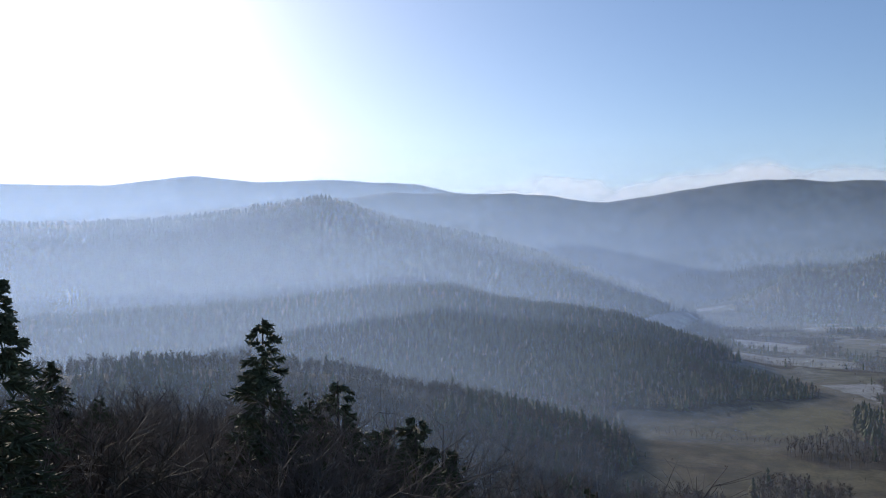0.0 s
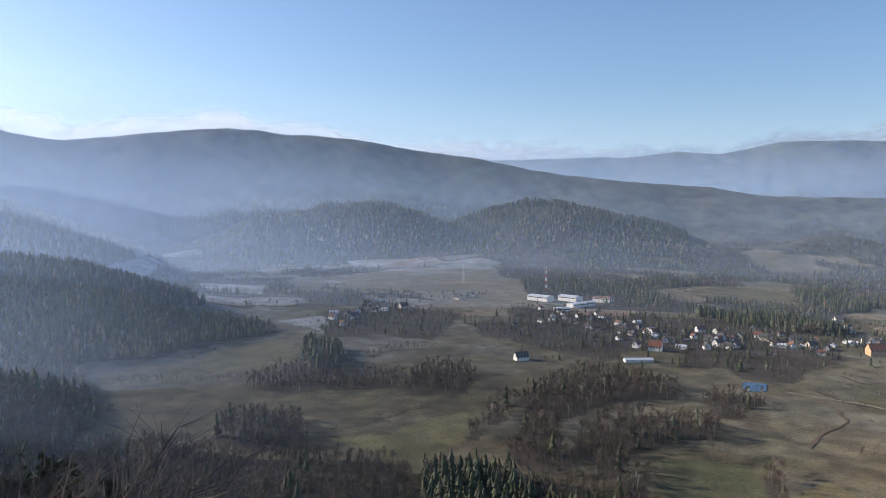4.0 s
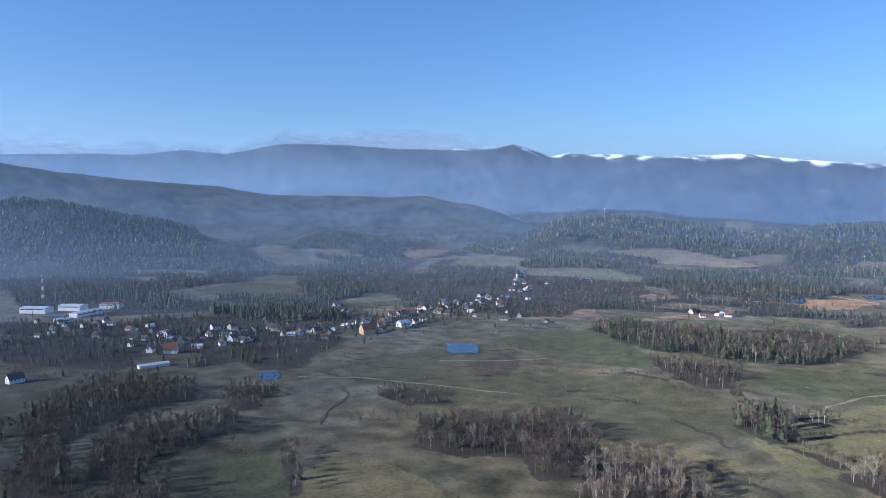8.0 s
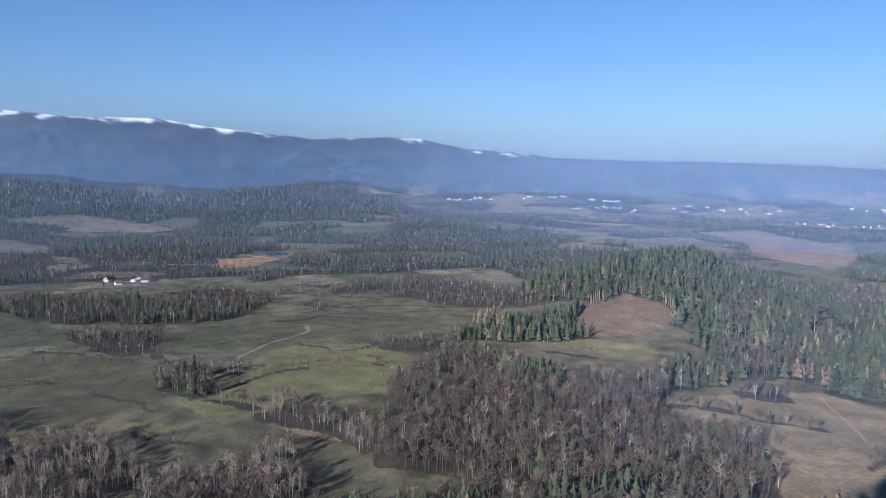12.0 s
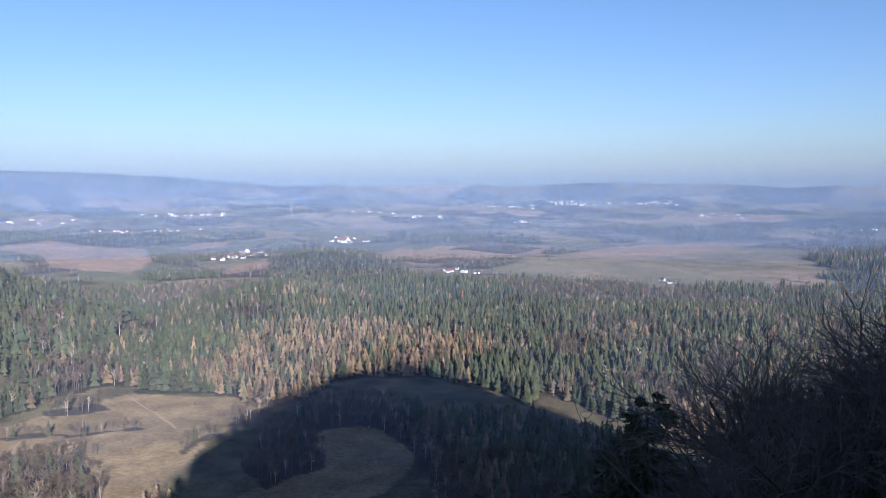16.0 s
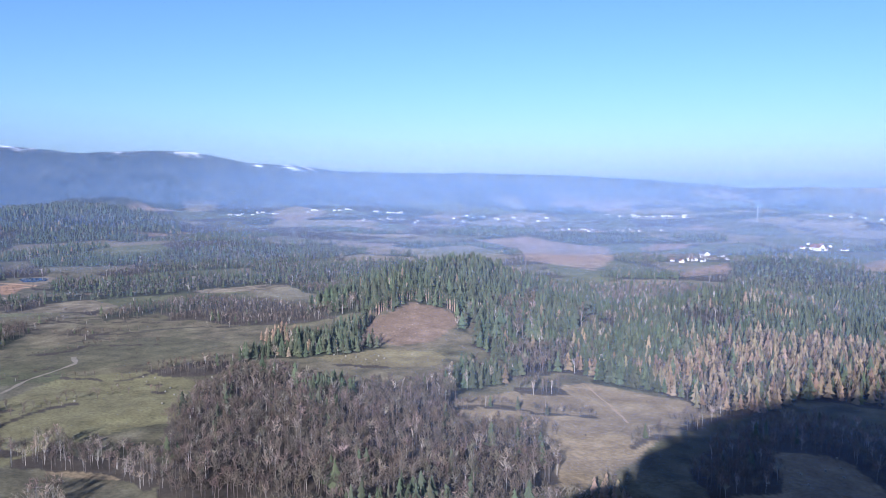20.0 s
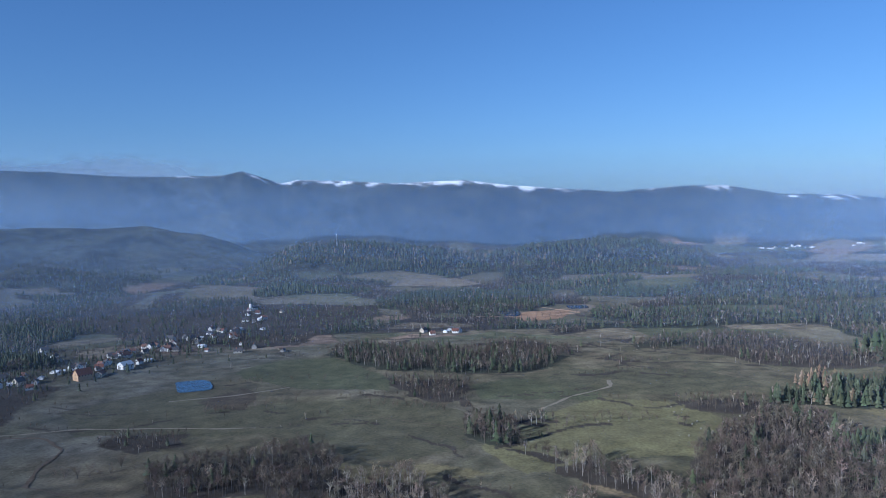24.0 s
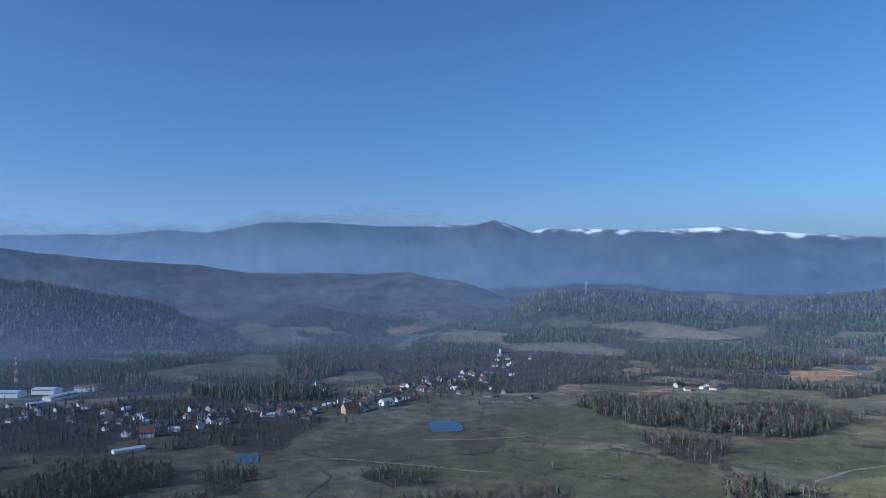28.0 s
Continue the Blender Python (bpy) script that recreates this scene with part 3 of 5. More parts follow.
def along(x, y, stops, wide):
    """Which points lie within that many metres of a line through the stops."""
    px, py = place(stops[:, 0], stops[:, 1])
    hit = np.zeros(len(x), bool)
    near = np.where((x > px.min() - 20) & (x < px.max() + 20) & (y > py.min() - 20) & (y < py.max() + 20))[0]
    for k in range(len(px) - 1):
        dx, dy = px[k + 1] - px[k], py[k + 1] - py[k]
        t = np.clip(((x[near] - px[k]) * dx + (y[near] - py[k]) * dy) / (dx * dx + dy * dy), 0, 1)
        hit[near] |= np.hypot(x[near] - px[k] - t * dx, y[near] - py[k] - t * dy) < wide
    return hit


GLADES = [  # clear ground that wins over the woods: bearing, distance, half-angle, half-depth
    (65, 990, 1.9, 60, 0), (44, 975, 2.5, 40, 0), (34, 890, 2, 25, 0), (59, 1070, 2, 30, 0),
    (36.5, 1440, 3.5, 60, 0), (50.8, 843, 1.8, 25, 0), (88.6, 1610, 2.4, 30, 0), (93.6, 1700, 1.5, 36, 0)]


def inside(r, az, rows, x, y, ragged=0.85):
    kind = np.zeros(len(r), int)
    n = (0.6 * rough(x, y, 90, 200, 3) + 0.7 * rough(x, y, 32, 205, 2)) * ragged
    for a, d, ha, hd, k in rows:
        kind[((az - a) / ha) ** 2 + ((r - d) / hd) ** 2 < 1 + n] = k if k else 9
    return kind


SEEDS = 1900
seed_az, seed_d = rng.uniform(-60, 215, SEEDS), 800 + 3730 * rng.random(SEEDS) ** 1.1
seed_x, seed_y = place(seed_az, seed_d)
seed_use, seed_tone = rng.random(SEEDS), rng.random(SEEDS)


SEED_TREE = kdtree.KDTree(SEEDS)
for k in range(SEEDS):
    SEED_TREE.insert((seed_x[k], seed_y[k], 0), k)
SEED_TREE.balance()


def parcels(x, y):
    """The field that each point belongs to: its number, and the gap to the next one."""
    xw, yw = x + 25 * rough(x, y, 260, 300, 2), y + 25 * rough(x, y, 260, 305, 2)
    best, gap = np.zeros(len(x), int), np.full(len(x), 99.0)
    for k in np.where(np.hypot(x, y) > 850)[0]:
        one, two = SEED_TREE.find_n((xw[k], yw[k], 0), 2)
        best[k], gap[k] = one[1], two[2] - one[2]
    return best, gap


def growth(x, y):
    """Kind of wood at each point, 0 for open land, the usual height of its trees, and the parcel."""
    r, az = polar(x, y)
    kind, high = np.zeros(len(x), int), np.full(len(x), 11.0)
    cell, gap = parcels(x, y)
    use = seed_use[cell]
    share = np.interp(az, [70, 105, 118, 135], [1.0, 0.9, 0.62, 0.5])
    wild = np.where(use < 0.13 * share, FIR, np.where(use < 0.42 * share, BARE, np.where(use < 0.72 * share, DARK, 0)))
    wild = np.where((gap < 11) & (lattice(x, y, 60, 77) > 0.55), BARE, wild)
    kind = np.where(r > 1380, wild, kind)
    line = (r > 860) & (r <= 1380) & (gap < 4.5) & (lattice(x, y, 70, 265) > 0.62) & (az > 30) & (az < 112)
    kind, high = np.where(line, BARE, kind), np.where(line, 6.0, high)
    wx, wy = x + 9 * rough(x, y, 45, 200, 3), y + 9 * rough(x, y, 45, 203, 3)
    wr, waz = polar(wx, wy)
    clear = np.zeros(len(x), bool)
    for tone, _, outline in FIELDS:
        m = within(r, az, outline)
        kind[m] = 0
        if tone == RUST:
            clear |= m
    for k, h, outline in WOODS:
        m = within(wr, waz, outline)
        kind[m], high[m] = k, h
    for wide, h, stops in HEDGES:
        m = along(wx, wy, stops, wide) & (lattice(x, y, 22, 268) > 0.3)
        kind[m], high[m] = BARE, h
    z_free = ((r > 1250) & (r < 2300) & (az < 34) & (az > 4))
    kind = np.where(z_free & (kind == FIR), 0, kind)
    # the hills on the sun side and the slope under the lookout are wooded throughout
    hilly = (az < crest_edge(r)) & (r < 3400)
    hilly |= (r > 2350) & (r < 3300) & ((np.abs(az - 20.5) < 10) | ((az > 27) & (az < 46)) | ((az > 71) & (az < 103) & (r > 2750)))
    kind = np.where(hilly, np.where(rough(x, y, 200, 210, 3) > np.where(r < 950, 0.7, 0.05), FIR, np.where((r < 950) & (rough(x, y, 90, 212, 2) > -0.1), BARE, MIXED)), kind)
    slope = (r < 410 + 40 * rough(x, y, 80, 215, 3)) | ((r < 640) & (az < -2))
    kind = np.where(slope, np.where(rough(x, y, 70, 220, 3) > 0.6, FIR, np.where(rough(x, y, 60, 230, 3) > 0.75, LARCH, BARE)), kind)
    high = np.where(hilly | slope, 13.0, high)
    open_ = (inside(r, az, GLADES, x, y, 0.45) > 0) | clear
    return np.where(open_ & ~slope, 0, kind), high, cell, gap


def crest_edge(r):
    """Bearing up to which the wooded hills reach at that distance."""
    return np.interp(r, [400, 720, 900, 1330, 1700, 2350, 3000, 3400], [-4, 4, 2, 11, 3, 8, -2, -6])


TONES = np.array([(0.125, 0.112, 0.06), (0.18, 0.15, 0.095), (0.12, 0.12, 0.062), (0.22, 0.18, 0.12), (0.14, 0.125, 0.075), (0.235, 0.165, 0.11), (0.115, 0.115, 0.06)])


def cover(x, y, z):
    """Colour of the ground."""
    r, az = polar(x, y)
    kind, _, cell, gap = growth(x, y)
    n1, n2 = rough(x, y, 220, 400, 4), rough(x, y, 45, 410, 4)
    c = np.array((0.071, 0.064, 0.037)) + np.array((0.034, 0.024, 0.018)) * np.clip(0.5 + 0.5 * n1, 0, 1)[:, None]
    c = c + (np.array((0.055, 0.062, 0.026)) - c) * (np.clip(0.25 + 0.6 * n2, 0, 1) * 0.4)[:, None]
    c = np.where((r > 1250)[:, None], TONES[(seed_tone[cell] * 6.99).astype(int)] * (0.68 * (1 + 0.12 * n1))[:, None], c)
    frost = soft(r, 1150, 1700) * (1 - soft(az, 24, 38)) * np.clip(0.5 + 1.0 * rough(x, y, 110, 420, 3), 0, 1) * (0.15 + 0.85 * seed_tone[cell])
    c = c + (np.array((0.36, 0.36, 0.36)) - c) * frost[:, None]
    # rime in the hollows and thin streaks of paler grass
    rime = np.interp(az, [15, 55, 80, 110], [0.55, 0.42, 0.2, 0.0]) * np.clip(0.25 + 1.0 * rough(x, y, 130, 425, 4), 0, 1)
    c = c + (np.array((0.12, 0.125, 0.125)) - c) * rime[:, None]
    streak = np.clip(rough(x * 0.35 + y * 0.9, y * 0.25 - x, 40, 427, 3) - 0.2, 0, 1)
    tuft = rough(x, y, 16, 429, 2) * (r < 1500)
    c = c * (1 + 0.4 * streak + 0.34 * tuft)[:, None]
    wx, wy = x + 4 * rough(x, y, 40, 206, 2), y + 4 * rough(x, y, 40, 208, 2)
    wr, waz = polar(wx, wy)
    for tone, _, outline in FIELDS:
        m = within(wr, waz, outline)
        own = 0.5 if tone == PALE else 0.8
        c[m] = c[m] * (1 - own) + own * np.array(tone) * (1 + 0.16 * n2[m] + 0.12 * n1[m] + 0.25 * streak[m])[:, None]
    # wood floor tones, with the shade among the trees put into the colour
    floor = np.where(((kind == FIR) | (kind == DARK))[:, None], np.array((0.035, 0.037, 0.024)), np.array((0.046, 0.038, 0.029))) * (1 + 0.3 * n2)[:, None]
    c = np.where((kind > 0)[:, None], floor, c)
    # mountain forests, and snow on the high crests
    plain = EYE - r * np.tan(np.radians(4.18 - 0.00167 * (r - 2600)))
    up = soft(z - plain - np.where(az < 68, 6, 14), 0, 30) * (r > 2600)
    wood = np.array((0.05, 0.052, 0.04)) * (1 + 0.5 * rough(x, y, 130, 430, 4) + 0.4 * rough(x, y, 34, 436, 2))[:, None]
    lea = np.clip(rough(x, y, 300, 438, 3) * 2 - 1.3, 0, 1) * (r < 3900) * (r > 2500)
    wood = wood + (np.array((0.11, 0.1, 0.065)) - wood) * lea[:, None]
    c = c + (wood - c) * up[:, None]
    el = np.degrees(np.arctan2(z - EYE, r))
    deep = np.interp(az, [64, 67.5, 70, 71.2, 72.5, 78, 86, 92, 97, 100, 104, 107, 111, 114, 116], [0, 0.26, 0.2, 0.34, 0.5, 0.4, 0.75, 0.4, 0.12, 0.4, 0.55, 0.15, 0.38, 0.15, -0.5])
    line = crest(az, FAR_RANGE) - deep * 0.65
    snow = soft(el + 0.32 * rough(x, y, 90, 440, 3), line + 0.06, line + 0.3) * (r > 4300) * (az > 64) * (az < 116)
    snow = snow * np.clip(0.3 + 1.8 * rough(x * 1.0, y, 70, 450, 3) + np.interp(az, [70, 80, 86, 92, 95], [0, 0.25, 0.5, 0.3, 0]), 0.04, 1)
    return c * 0.9 + (np.array((0.82, 0.82, 0.84)) - c * 0.9) * snow[:, None]


def sheet(name, verts, faces, material, smooth=True):
    me = bpy.data.meshes.new(name)
    n, k = len(faces), faces.shape[1]
    me.vertices.add(len(verts))
    me.vertices.foreach_set("co", np.asarray(verts, np.float32).ravel())
    me.loops.add(n * k)
    me.loops.foreach_set("vertex_index", faces.astype(np.int32).ravel())
    me.polygons.add(n)
    me.polygons.foreach_set("loop_start", np.arange(0, n * k, k, dtype=np.int32))
    me.polygons.foreach_set("use_smooth", np.full(n, smooth))
    for m in material if isinstance(material, (list, tuple)) else [material]:
        me.materials.append(m)
    me.update()
    me.validate()
    return me


def paint(me, name, colors):
    layer = me.color_attributes.new(name, "FLOAT_COLOR", "POINT")
    layer.data.foreach_set("color", np.concatenate([colors, np.ones((len(colors), 1))], 1).astype(np.float32).ravel())


fine_az = np.concatenate([np.arange(-58, 0, 0.42), np.arange(0, 62, 0.25), np.arange(62, 116, 0.16), np.arange(116, 180, 0.25), np.arange(180, 214, 0.42), np.arange(214, 302, 2.0)])
rings = np.concatenate([[0.05, 1.5, 3.0, 3.8, 5], np.geomspace(7, 420, 50), np.geomspace(425, 2600, 270), np.linspace(2620, 4900, 100)])
gaz, gr = np.meshgrid(fine_az, rings)
gx, gy = place(gaz.ravel(), gr.ravel())
gz = land(gx, gy)
na, nr = len(fine_az), len(rings)
i, j = np.meshgrid(np.arange(nr - 1), np.arange(na), indexing="ij")
i, j = i.ravel(), j.ravel()
quads = np.stack([i * na + j, (i + 1) * na + j, (i + 1) * na + (j + 1) % na, i * na + (j + 1) % na], 1)[:, ::-1]
ground_me = sheet("ground", np.stack([gx, gy, gz], 1), quads, GROUND)
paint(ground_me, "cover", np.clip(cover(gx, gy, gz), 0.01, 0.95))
ground = tagged(new("ground", ground_me), "broad winter valley of meadows and woods ringed by hills", "ground", kind="structure")


# ---- trees in their thousands ----
def fir_form(tiers, points, seed, ragged=0.28):
    """A spruce of height 1: drooping skirts of branches round a stem."""
    g = np.random.default_rng(seed)
    v, f, slot = [(0.012, 0, 0), (-0.006, 0.0105, 0), (-0.006, -0.0105, 0), (0, 0, 0.5)], [(0, 1, 3), (1, 2, 3), (2, 0, 3)], [1] * 3
    for k in range(tiers):
        t = (k + 1) / tiers
        top, low, wide = 1 - 0.86 * (k / tiers) ** 1.1, 0.98 - 0.86 * t, 0.22 * t ** 0.8 * g.uniform(0.8, 1.2)
        base, turn = len(v), g.uniform(0, 6.28)
        v.append((g.normal(0, 0.006), g.normal(0, 0.006), top))
        for p in range(points):
            a = turn + 6.2832 * (p + g.uniform(-0.25, 0.25)) / points
            rad = wide * g.uniform(1 - ragged, 1 + ragged)
            v.append((rad * math.cos(a), rad * math.sin(a), low + g.uniform(-0.05, 0.05)))
        for p in range(points):
            f.append((base, base + 1 + p, base + 1 + (p + 1) % points))
            slot.append(0)
    return np.array(v), np.array(f), np.array(slot)


def bare_form(limbs, twigs, seed, thick=1.0, spread=0.38):
    g = np.random.default_rng(seed)
    v, f, slot = [], [], []

    def sliver(a, b, w, s):
        a, b = np.array(a), np.array(b)
        side = np.cross(b - a, g.normal(size=3))
        side = side / (np.linalg.norm(side) + 1e-9) * w
        k = len(v)
        v.extend([a - side, a + side, b])
        f.append((k, k + 1, k + 2))
        slot.append(s)

    for k in range(3):
        a = 2.1 * k
        sliver((0, 0, 0), (g.normal(0, 0.02), g.normal(0, 0.02), 0.86), 0.011 * min(1, thick), 1)
    ends = []
    for k in range(limbs):
        h = g.uniform(0.28, 0.7)
        a, out = g.uniform(0, 6.28), g.uniform(0.25, 1.0) * spread
        e = (out * math.cos(a), out * math.sin(a), min(1.0 - 0.3 * (out / spread) ** 2 * g.uniform(0.6, 1.2), h + g.uniform(0.22, 0.45)))
        sliver((0, 0, h), e, 0.008 * thick, 1)
        ends.append(((0, 0, h), e))
    for k in range(twigs):
        s, e = ends[k % len(ends)]
        t = g.uniform(0.3, 1.0)
        b = [s[q] + (e[q] - s[q]) * t for q in range(3)]
        d = g.normal(size=3) * 0.085
        d[2] = 0.7 * abs(d[2]) + 0.06
        sliver(b, (b[0] + d[0], b[1] + d[1], min(1.02, b[2] + d[2])), 0.02 * thick, 0)
    return np.array(v), np.array(f), np.array(slot)


FIR_TINT, BARE_TINT, LARCH_TINT = np.array((0.075, 0.085, 0.047)), np.array((0.118, 0.095, 0.071)), np.array((0.205, 0.155, 0.095))


def stand(name, label, forms, x, y, high, tint, materials):
    """Many trees of one kind as one object."""
    vs, fs, ss, cs, at = [], [], [], [], 0
    z = land(x, y)
    pick, spin, lean = rng.integers(0, len(forms), len(x)), rng.uniform(0, 6.28, len(x)), rng.uniform(0.8, 1.25, len(x))
    for k, (v, f, s) in enumerate(forms):
        m = np.where(pick == k)[0]
        if not len(m):
            continue
        c, n = np.cos(spin[m])[:, None], np.sin(spin[m])[:, None]
        h = high[m][:, None]
        px = (v[:, 0] * c - v[:, 1] * n) * h * lean[m][:, None] + x[m][:, None]
        py = (v[:, 0] * n + v[:, 1] * c) * h * lean[m][:, None] + y[m][:, None]
        pz = v[:, 2] * h + z[m][:, None] - 0.4
        vs.append(np.stack([px, py, pz], -1).reshape(-1, 3))
        fs.append((f[None] + (at + np.arange(len(m)) * len(v))[:, None, None]).reshape(-1, 3))
        ss.append(np.tile(s, len(m)))
        cs.append(np.repeat(tint[m], len(v), axis=0))
        at += len(m) * len(v)
    me = sheet(name, np.concatenate(vs), np.concatenate(fs), materials, smooth=False)
    me.polygons.foreach_set("material_index", np.concatenate(ss).astype(np.int32))
    paint(me, "tint", np.clip(np.concatenate(cs), 0.01, 0.9))
    return tagged(new(name, me), label, "trees", kind="stuff")


def spots(r0, r1, gap, a0=-58, a1=212):
    """Jittered places in a ring."""
    n = np.arange(-r1, r1, gap)
    x, y = np.meshgrid(n, n)
    x, y = x.ravel() + rng.uniform(-0.45, 0.45, x.size) * gap, y.ravel() + rng.uniform(-0.45, 0.45, y.size) * gap
    r, az = polar(x, y)
    m = (r > r0) & (r < r1) & (az > a0) & (az < a1)
    return x[m], y[m]


FIRS = {0: [fir_form(6, 7, s) for s in range(6)], 1: [fir_form(4, 6, s + 10) for s in range(6)], 2: [fir_form(2, 5, s + 16) for s in range(6)], 3: [fir_form(1, 4, s + 20) for s in range(4)]}
BARES = {0: [bare_form(9, 62, s + 30, 0.62, 0.23) for s in range(6)], 1: [bare_form(5, 26, s + 40, 1.15, 0.25) for s in range(6)],
         2: [bare_form(2, 10, s + 46, 2.0, 0.32) for s in range(6)], 3: [bare_form(1, 6, s + 50, 3.2, 0.42) for s in range(5)]}
BIRCH_TINT = np.array((0.24, 0.195, 0.145))
for level, (r0, r1, gap) in enumerate(((170, 640, 6.2), (640, 1380, 7.2), (1380, 2100, 9.5), (2100, 3300, 14))):
    x, y = spots(r0, r1, gap)
    kind, usual, _, _ = growth(x, y)
    dice = rng.random(len(x))
    m = (kind > 0) & ~((kind == GARDEN) & (rng.random(len(x)) > 0.34))
    x, y, kind, usual, dice = x[m], y[m], kind[m], usual[m], dice[m]
    grove = rough(x, y, 55, 505, 2)
    kind = np.where(kind == LARCH, np.where(dice < 0.1, FIR, np.where(dice < 0.42, BARE, LARCH)), kind)
    kind = np.where((kind == MIXED) & (grove > 0.42), FIR, np.where((kind == MIXED) & (grove < -0.5), BARE, kind))
    kind = np.where((kind == FIR) & (grove < -0.75) & (dice > 0.3), BARE, kind)
    kind = np.where(kind == MIXED, np.where(dice < 0.45, FIR, np.where(dice < 0.62, LARCH, BARE)), kind)
    
    kind = np.where(kind == DARK, np.where(dice < (0.12 if level < 2 else 0.3), FIR, BARE), kind)
    kind = np.where(kind == GARDEN, np.where(dice < 0.2, FIR, BARE), kind)
    kind = np.where((kind == FIR) & (dice > 0.92), np.where(dice > 0.96, LARCH, BARE), np.where((kind == BARE) & (dice > 0.975), FIR, kind))
    kind = np.where((kind == BARE) & (dice > 0.86), BIRCH, np.where((kind == BIRCH) & (dice < 0.35), BARE, kind))
    for k, name, label, forms, t, mats in (
            (FIR, "spruce_forest", "dark green spruce forest on hills and valley floor", FIRS, FIR_TINT, [LEAF, BARK]),
            (LARCH, "larch_forest", "golden brown autumn larches among the woods", FIRS, LARCH_TINT, [TWIG, TRUNK]),
            (BIRCH, "birch_groves", "pale leafless birches with light stems", BARES, BIRCH_TINT, [TWIG, BIRCH_STEM]),
            (BARE, "bare_woods", "leafless grey-brown broadleaf woods in winter", BARES, BARE_TINT, [TWIG, TRUNK])):
        m = kind == k
        hue = rng.uniform(0.7, 1.3, (m.sum(), 1)) * (1 + rng.uniform(-0.08, 0.08, (m.sum(), 3)))
        high = usual[m] * rng.uniform(0.68, 1.28, m.sum()) * (1 + 0.15 * rough(x[m], y[m], 60, 500, 2)) * (1.3 if k == FIR else 1.15)
        stand(name, label, forms[level], x[m], y[m], high, t * hue, mats)

x, y = spots(470, 1500, 15)
kind, _, _, _ = growth(x, y)
m = (kind == 0) & (rng.random(len(x)) < np.clip(0.0 + 0.22 * rough(x, y, 150, 270, 3), 0.03, 0.25))
x, y = x[m], y[m]
stand("meadow_scrub", "low leafless bushes dotted over the meadows", BARES[1], x, y, rng.uniform(1.5, 6.0, len(x)), BARE_TINT * rng.uniform(0.6, 1.1, (len(x), 1)), [TWIG, TRUNK])


# ---- morning haze ----
def ring_wall(name, radius, low, high, material, dense, a0=-75, a1=235, wobble=0.08, seed=0, rows=6):
    az = np.arange(a0, a1 + 0.1, 1.5)
    cx, cy = place(az, radius)
    rr = radius * (1 + wobble * rough(cx, cy, radius * 0.7, 600 + seed, 1))
    x, y = place(az, rr)
    levels = np.linspace(low, high, rows)
    v = np.concatenate([np.stack([x, y, np.full(len(x), q)], 1) for q in levels])
    n = len(x)
    k, l = np.meshgrid(np.arange(rows - 1), np.arange(n - 1), indexing="ij")
    k, l = k.ravel(), l.ravel()
    f = np.stack([k * n + l, k * n + l + 1, (k + 1) * n + l + 1, (k + 1) * n + l], 1)
    me = sheet(name, v, f, material)
    # every other layer has its normals turned the other way, so that together they catch light from every side
    lean = (45 if seed % 2 else -45) * soft(az, -30, 20) * (1 - soft(az, 95, 130))
    nx, ny = place(az + lean, -1.0)
    me.normals_split_custom_set_from_vertices([(p, q, 0.0) for p, q in zip(np.tile(nx, rows).tolist(), np.tile(ny, rows).tolist())])
    thick = np.clip(dense(np.tile(az, rows), np.repeat(levels, n)), 0, 1)
    paint(me, "mist", np.repeat(thick[:, None], 3, 1))
    return new(name, me)


# sheets stand in for depth of air; its scattered blue is in their colour
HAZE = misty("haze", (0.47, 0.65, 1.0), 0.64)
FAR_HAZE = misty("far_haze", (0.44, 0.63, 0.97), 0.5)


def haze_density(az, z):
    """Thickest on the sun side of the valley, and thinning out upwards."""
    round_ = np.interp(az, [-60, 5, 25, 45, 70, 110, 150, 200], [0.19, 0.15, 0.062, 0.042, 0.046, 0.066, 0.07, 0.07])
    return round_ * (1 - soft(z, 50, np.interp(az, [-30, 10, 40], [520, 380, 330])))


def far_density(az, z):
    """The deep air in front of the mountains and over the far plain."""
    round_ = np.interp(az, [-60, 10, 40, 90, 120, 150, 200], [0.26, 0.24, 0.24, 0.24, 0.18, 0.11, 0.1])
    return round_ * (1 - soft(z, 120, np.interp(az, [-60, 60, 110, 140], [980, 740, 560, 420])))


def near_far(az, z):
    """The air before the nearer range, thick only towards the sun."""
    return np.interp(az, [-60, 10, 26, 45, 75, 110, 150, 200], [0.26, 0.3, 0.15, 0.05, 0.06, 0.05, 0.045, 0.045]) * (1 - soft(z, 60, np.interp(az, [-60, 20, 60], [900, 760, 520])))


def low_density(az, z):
    """The haze close under the sun, on the near slopes, and a veil over the hill's shadow."""
    # the rise past bearing 110 is a veil added to brighten the shaded clearing
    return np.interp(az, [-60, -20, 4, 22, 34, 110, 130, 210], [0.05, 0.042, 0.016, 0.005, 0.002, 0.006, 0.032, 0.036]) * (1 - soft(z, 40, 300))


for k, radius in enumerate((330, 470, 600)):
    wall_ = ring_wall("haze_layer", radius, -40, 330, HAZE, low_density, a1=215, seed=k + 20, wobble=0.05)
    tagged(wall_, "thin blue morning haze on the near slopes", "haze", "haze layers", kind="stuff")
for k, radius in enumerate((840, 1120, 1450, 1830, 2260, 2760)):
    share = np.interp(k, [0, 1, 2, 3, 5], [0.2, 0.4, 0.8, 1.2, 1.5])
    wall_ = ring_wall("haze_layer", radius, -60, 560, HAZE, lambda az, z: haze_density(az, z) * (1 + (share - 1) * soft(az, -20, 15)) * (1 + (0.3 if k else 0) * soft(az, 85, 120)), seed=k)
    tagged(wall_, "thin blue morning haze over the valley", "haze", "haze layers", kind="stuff")
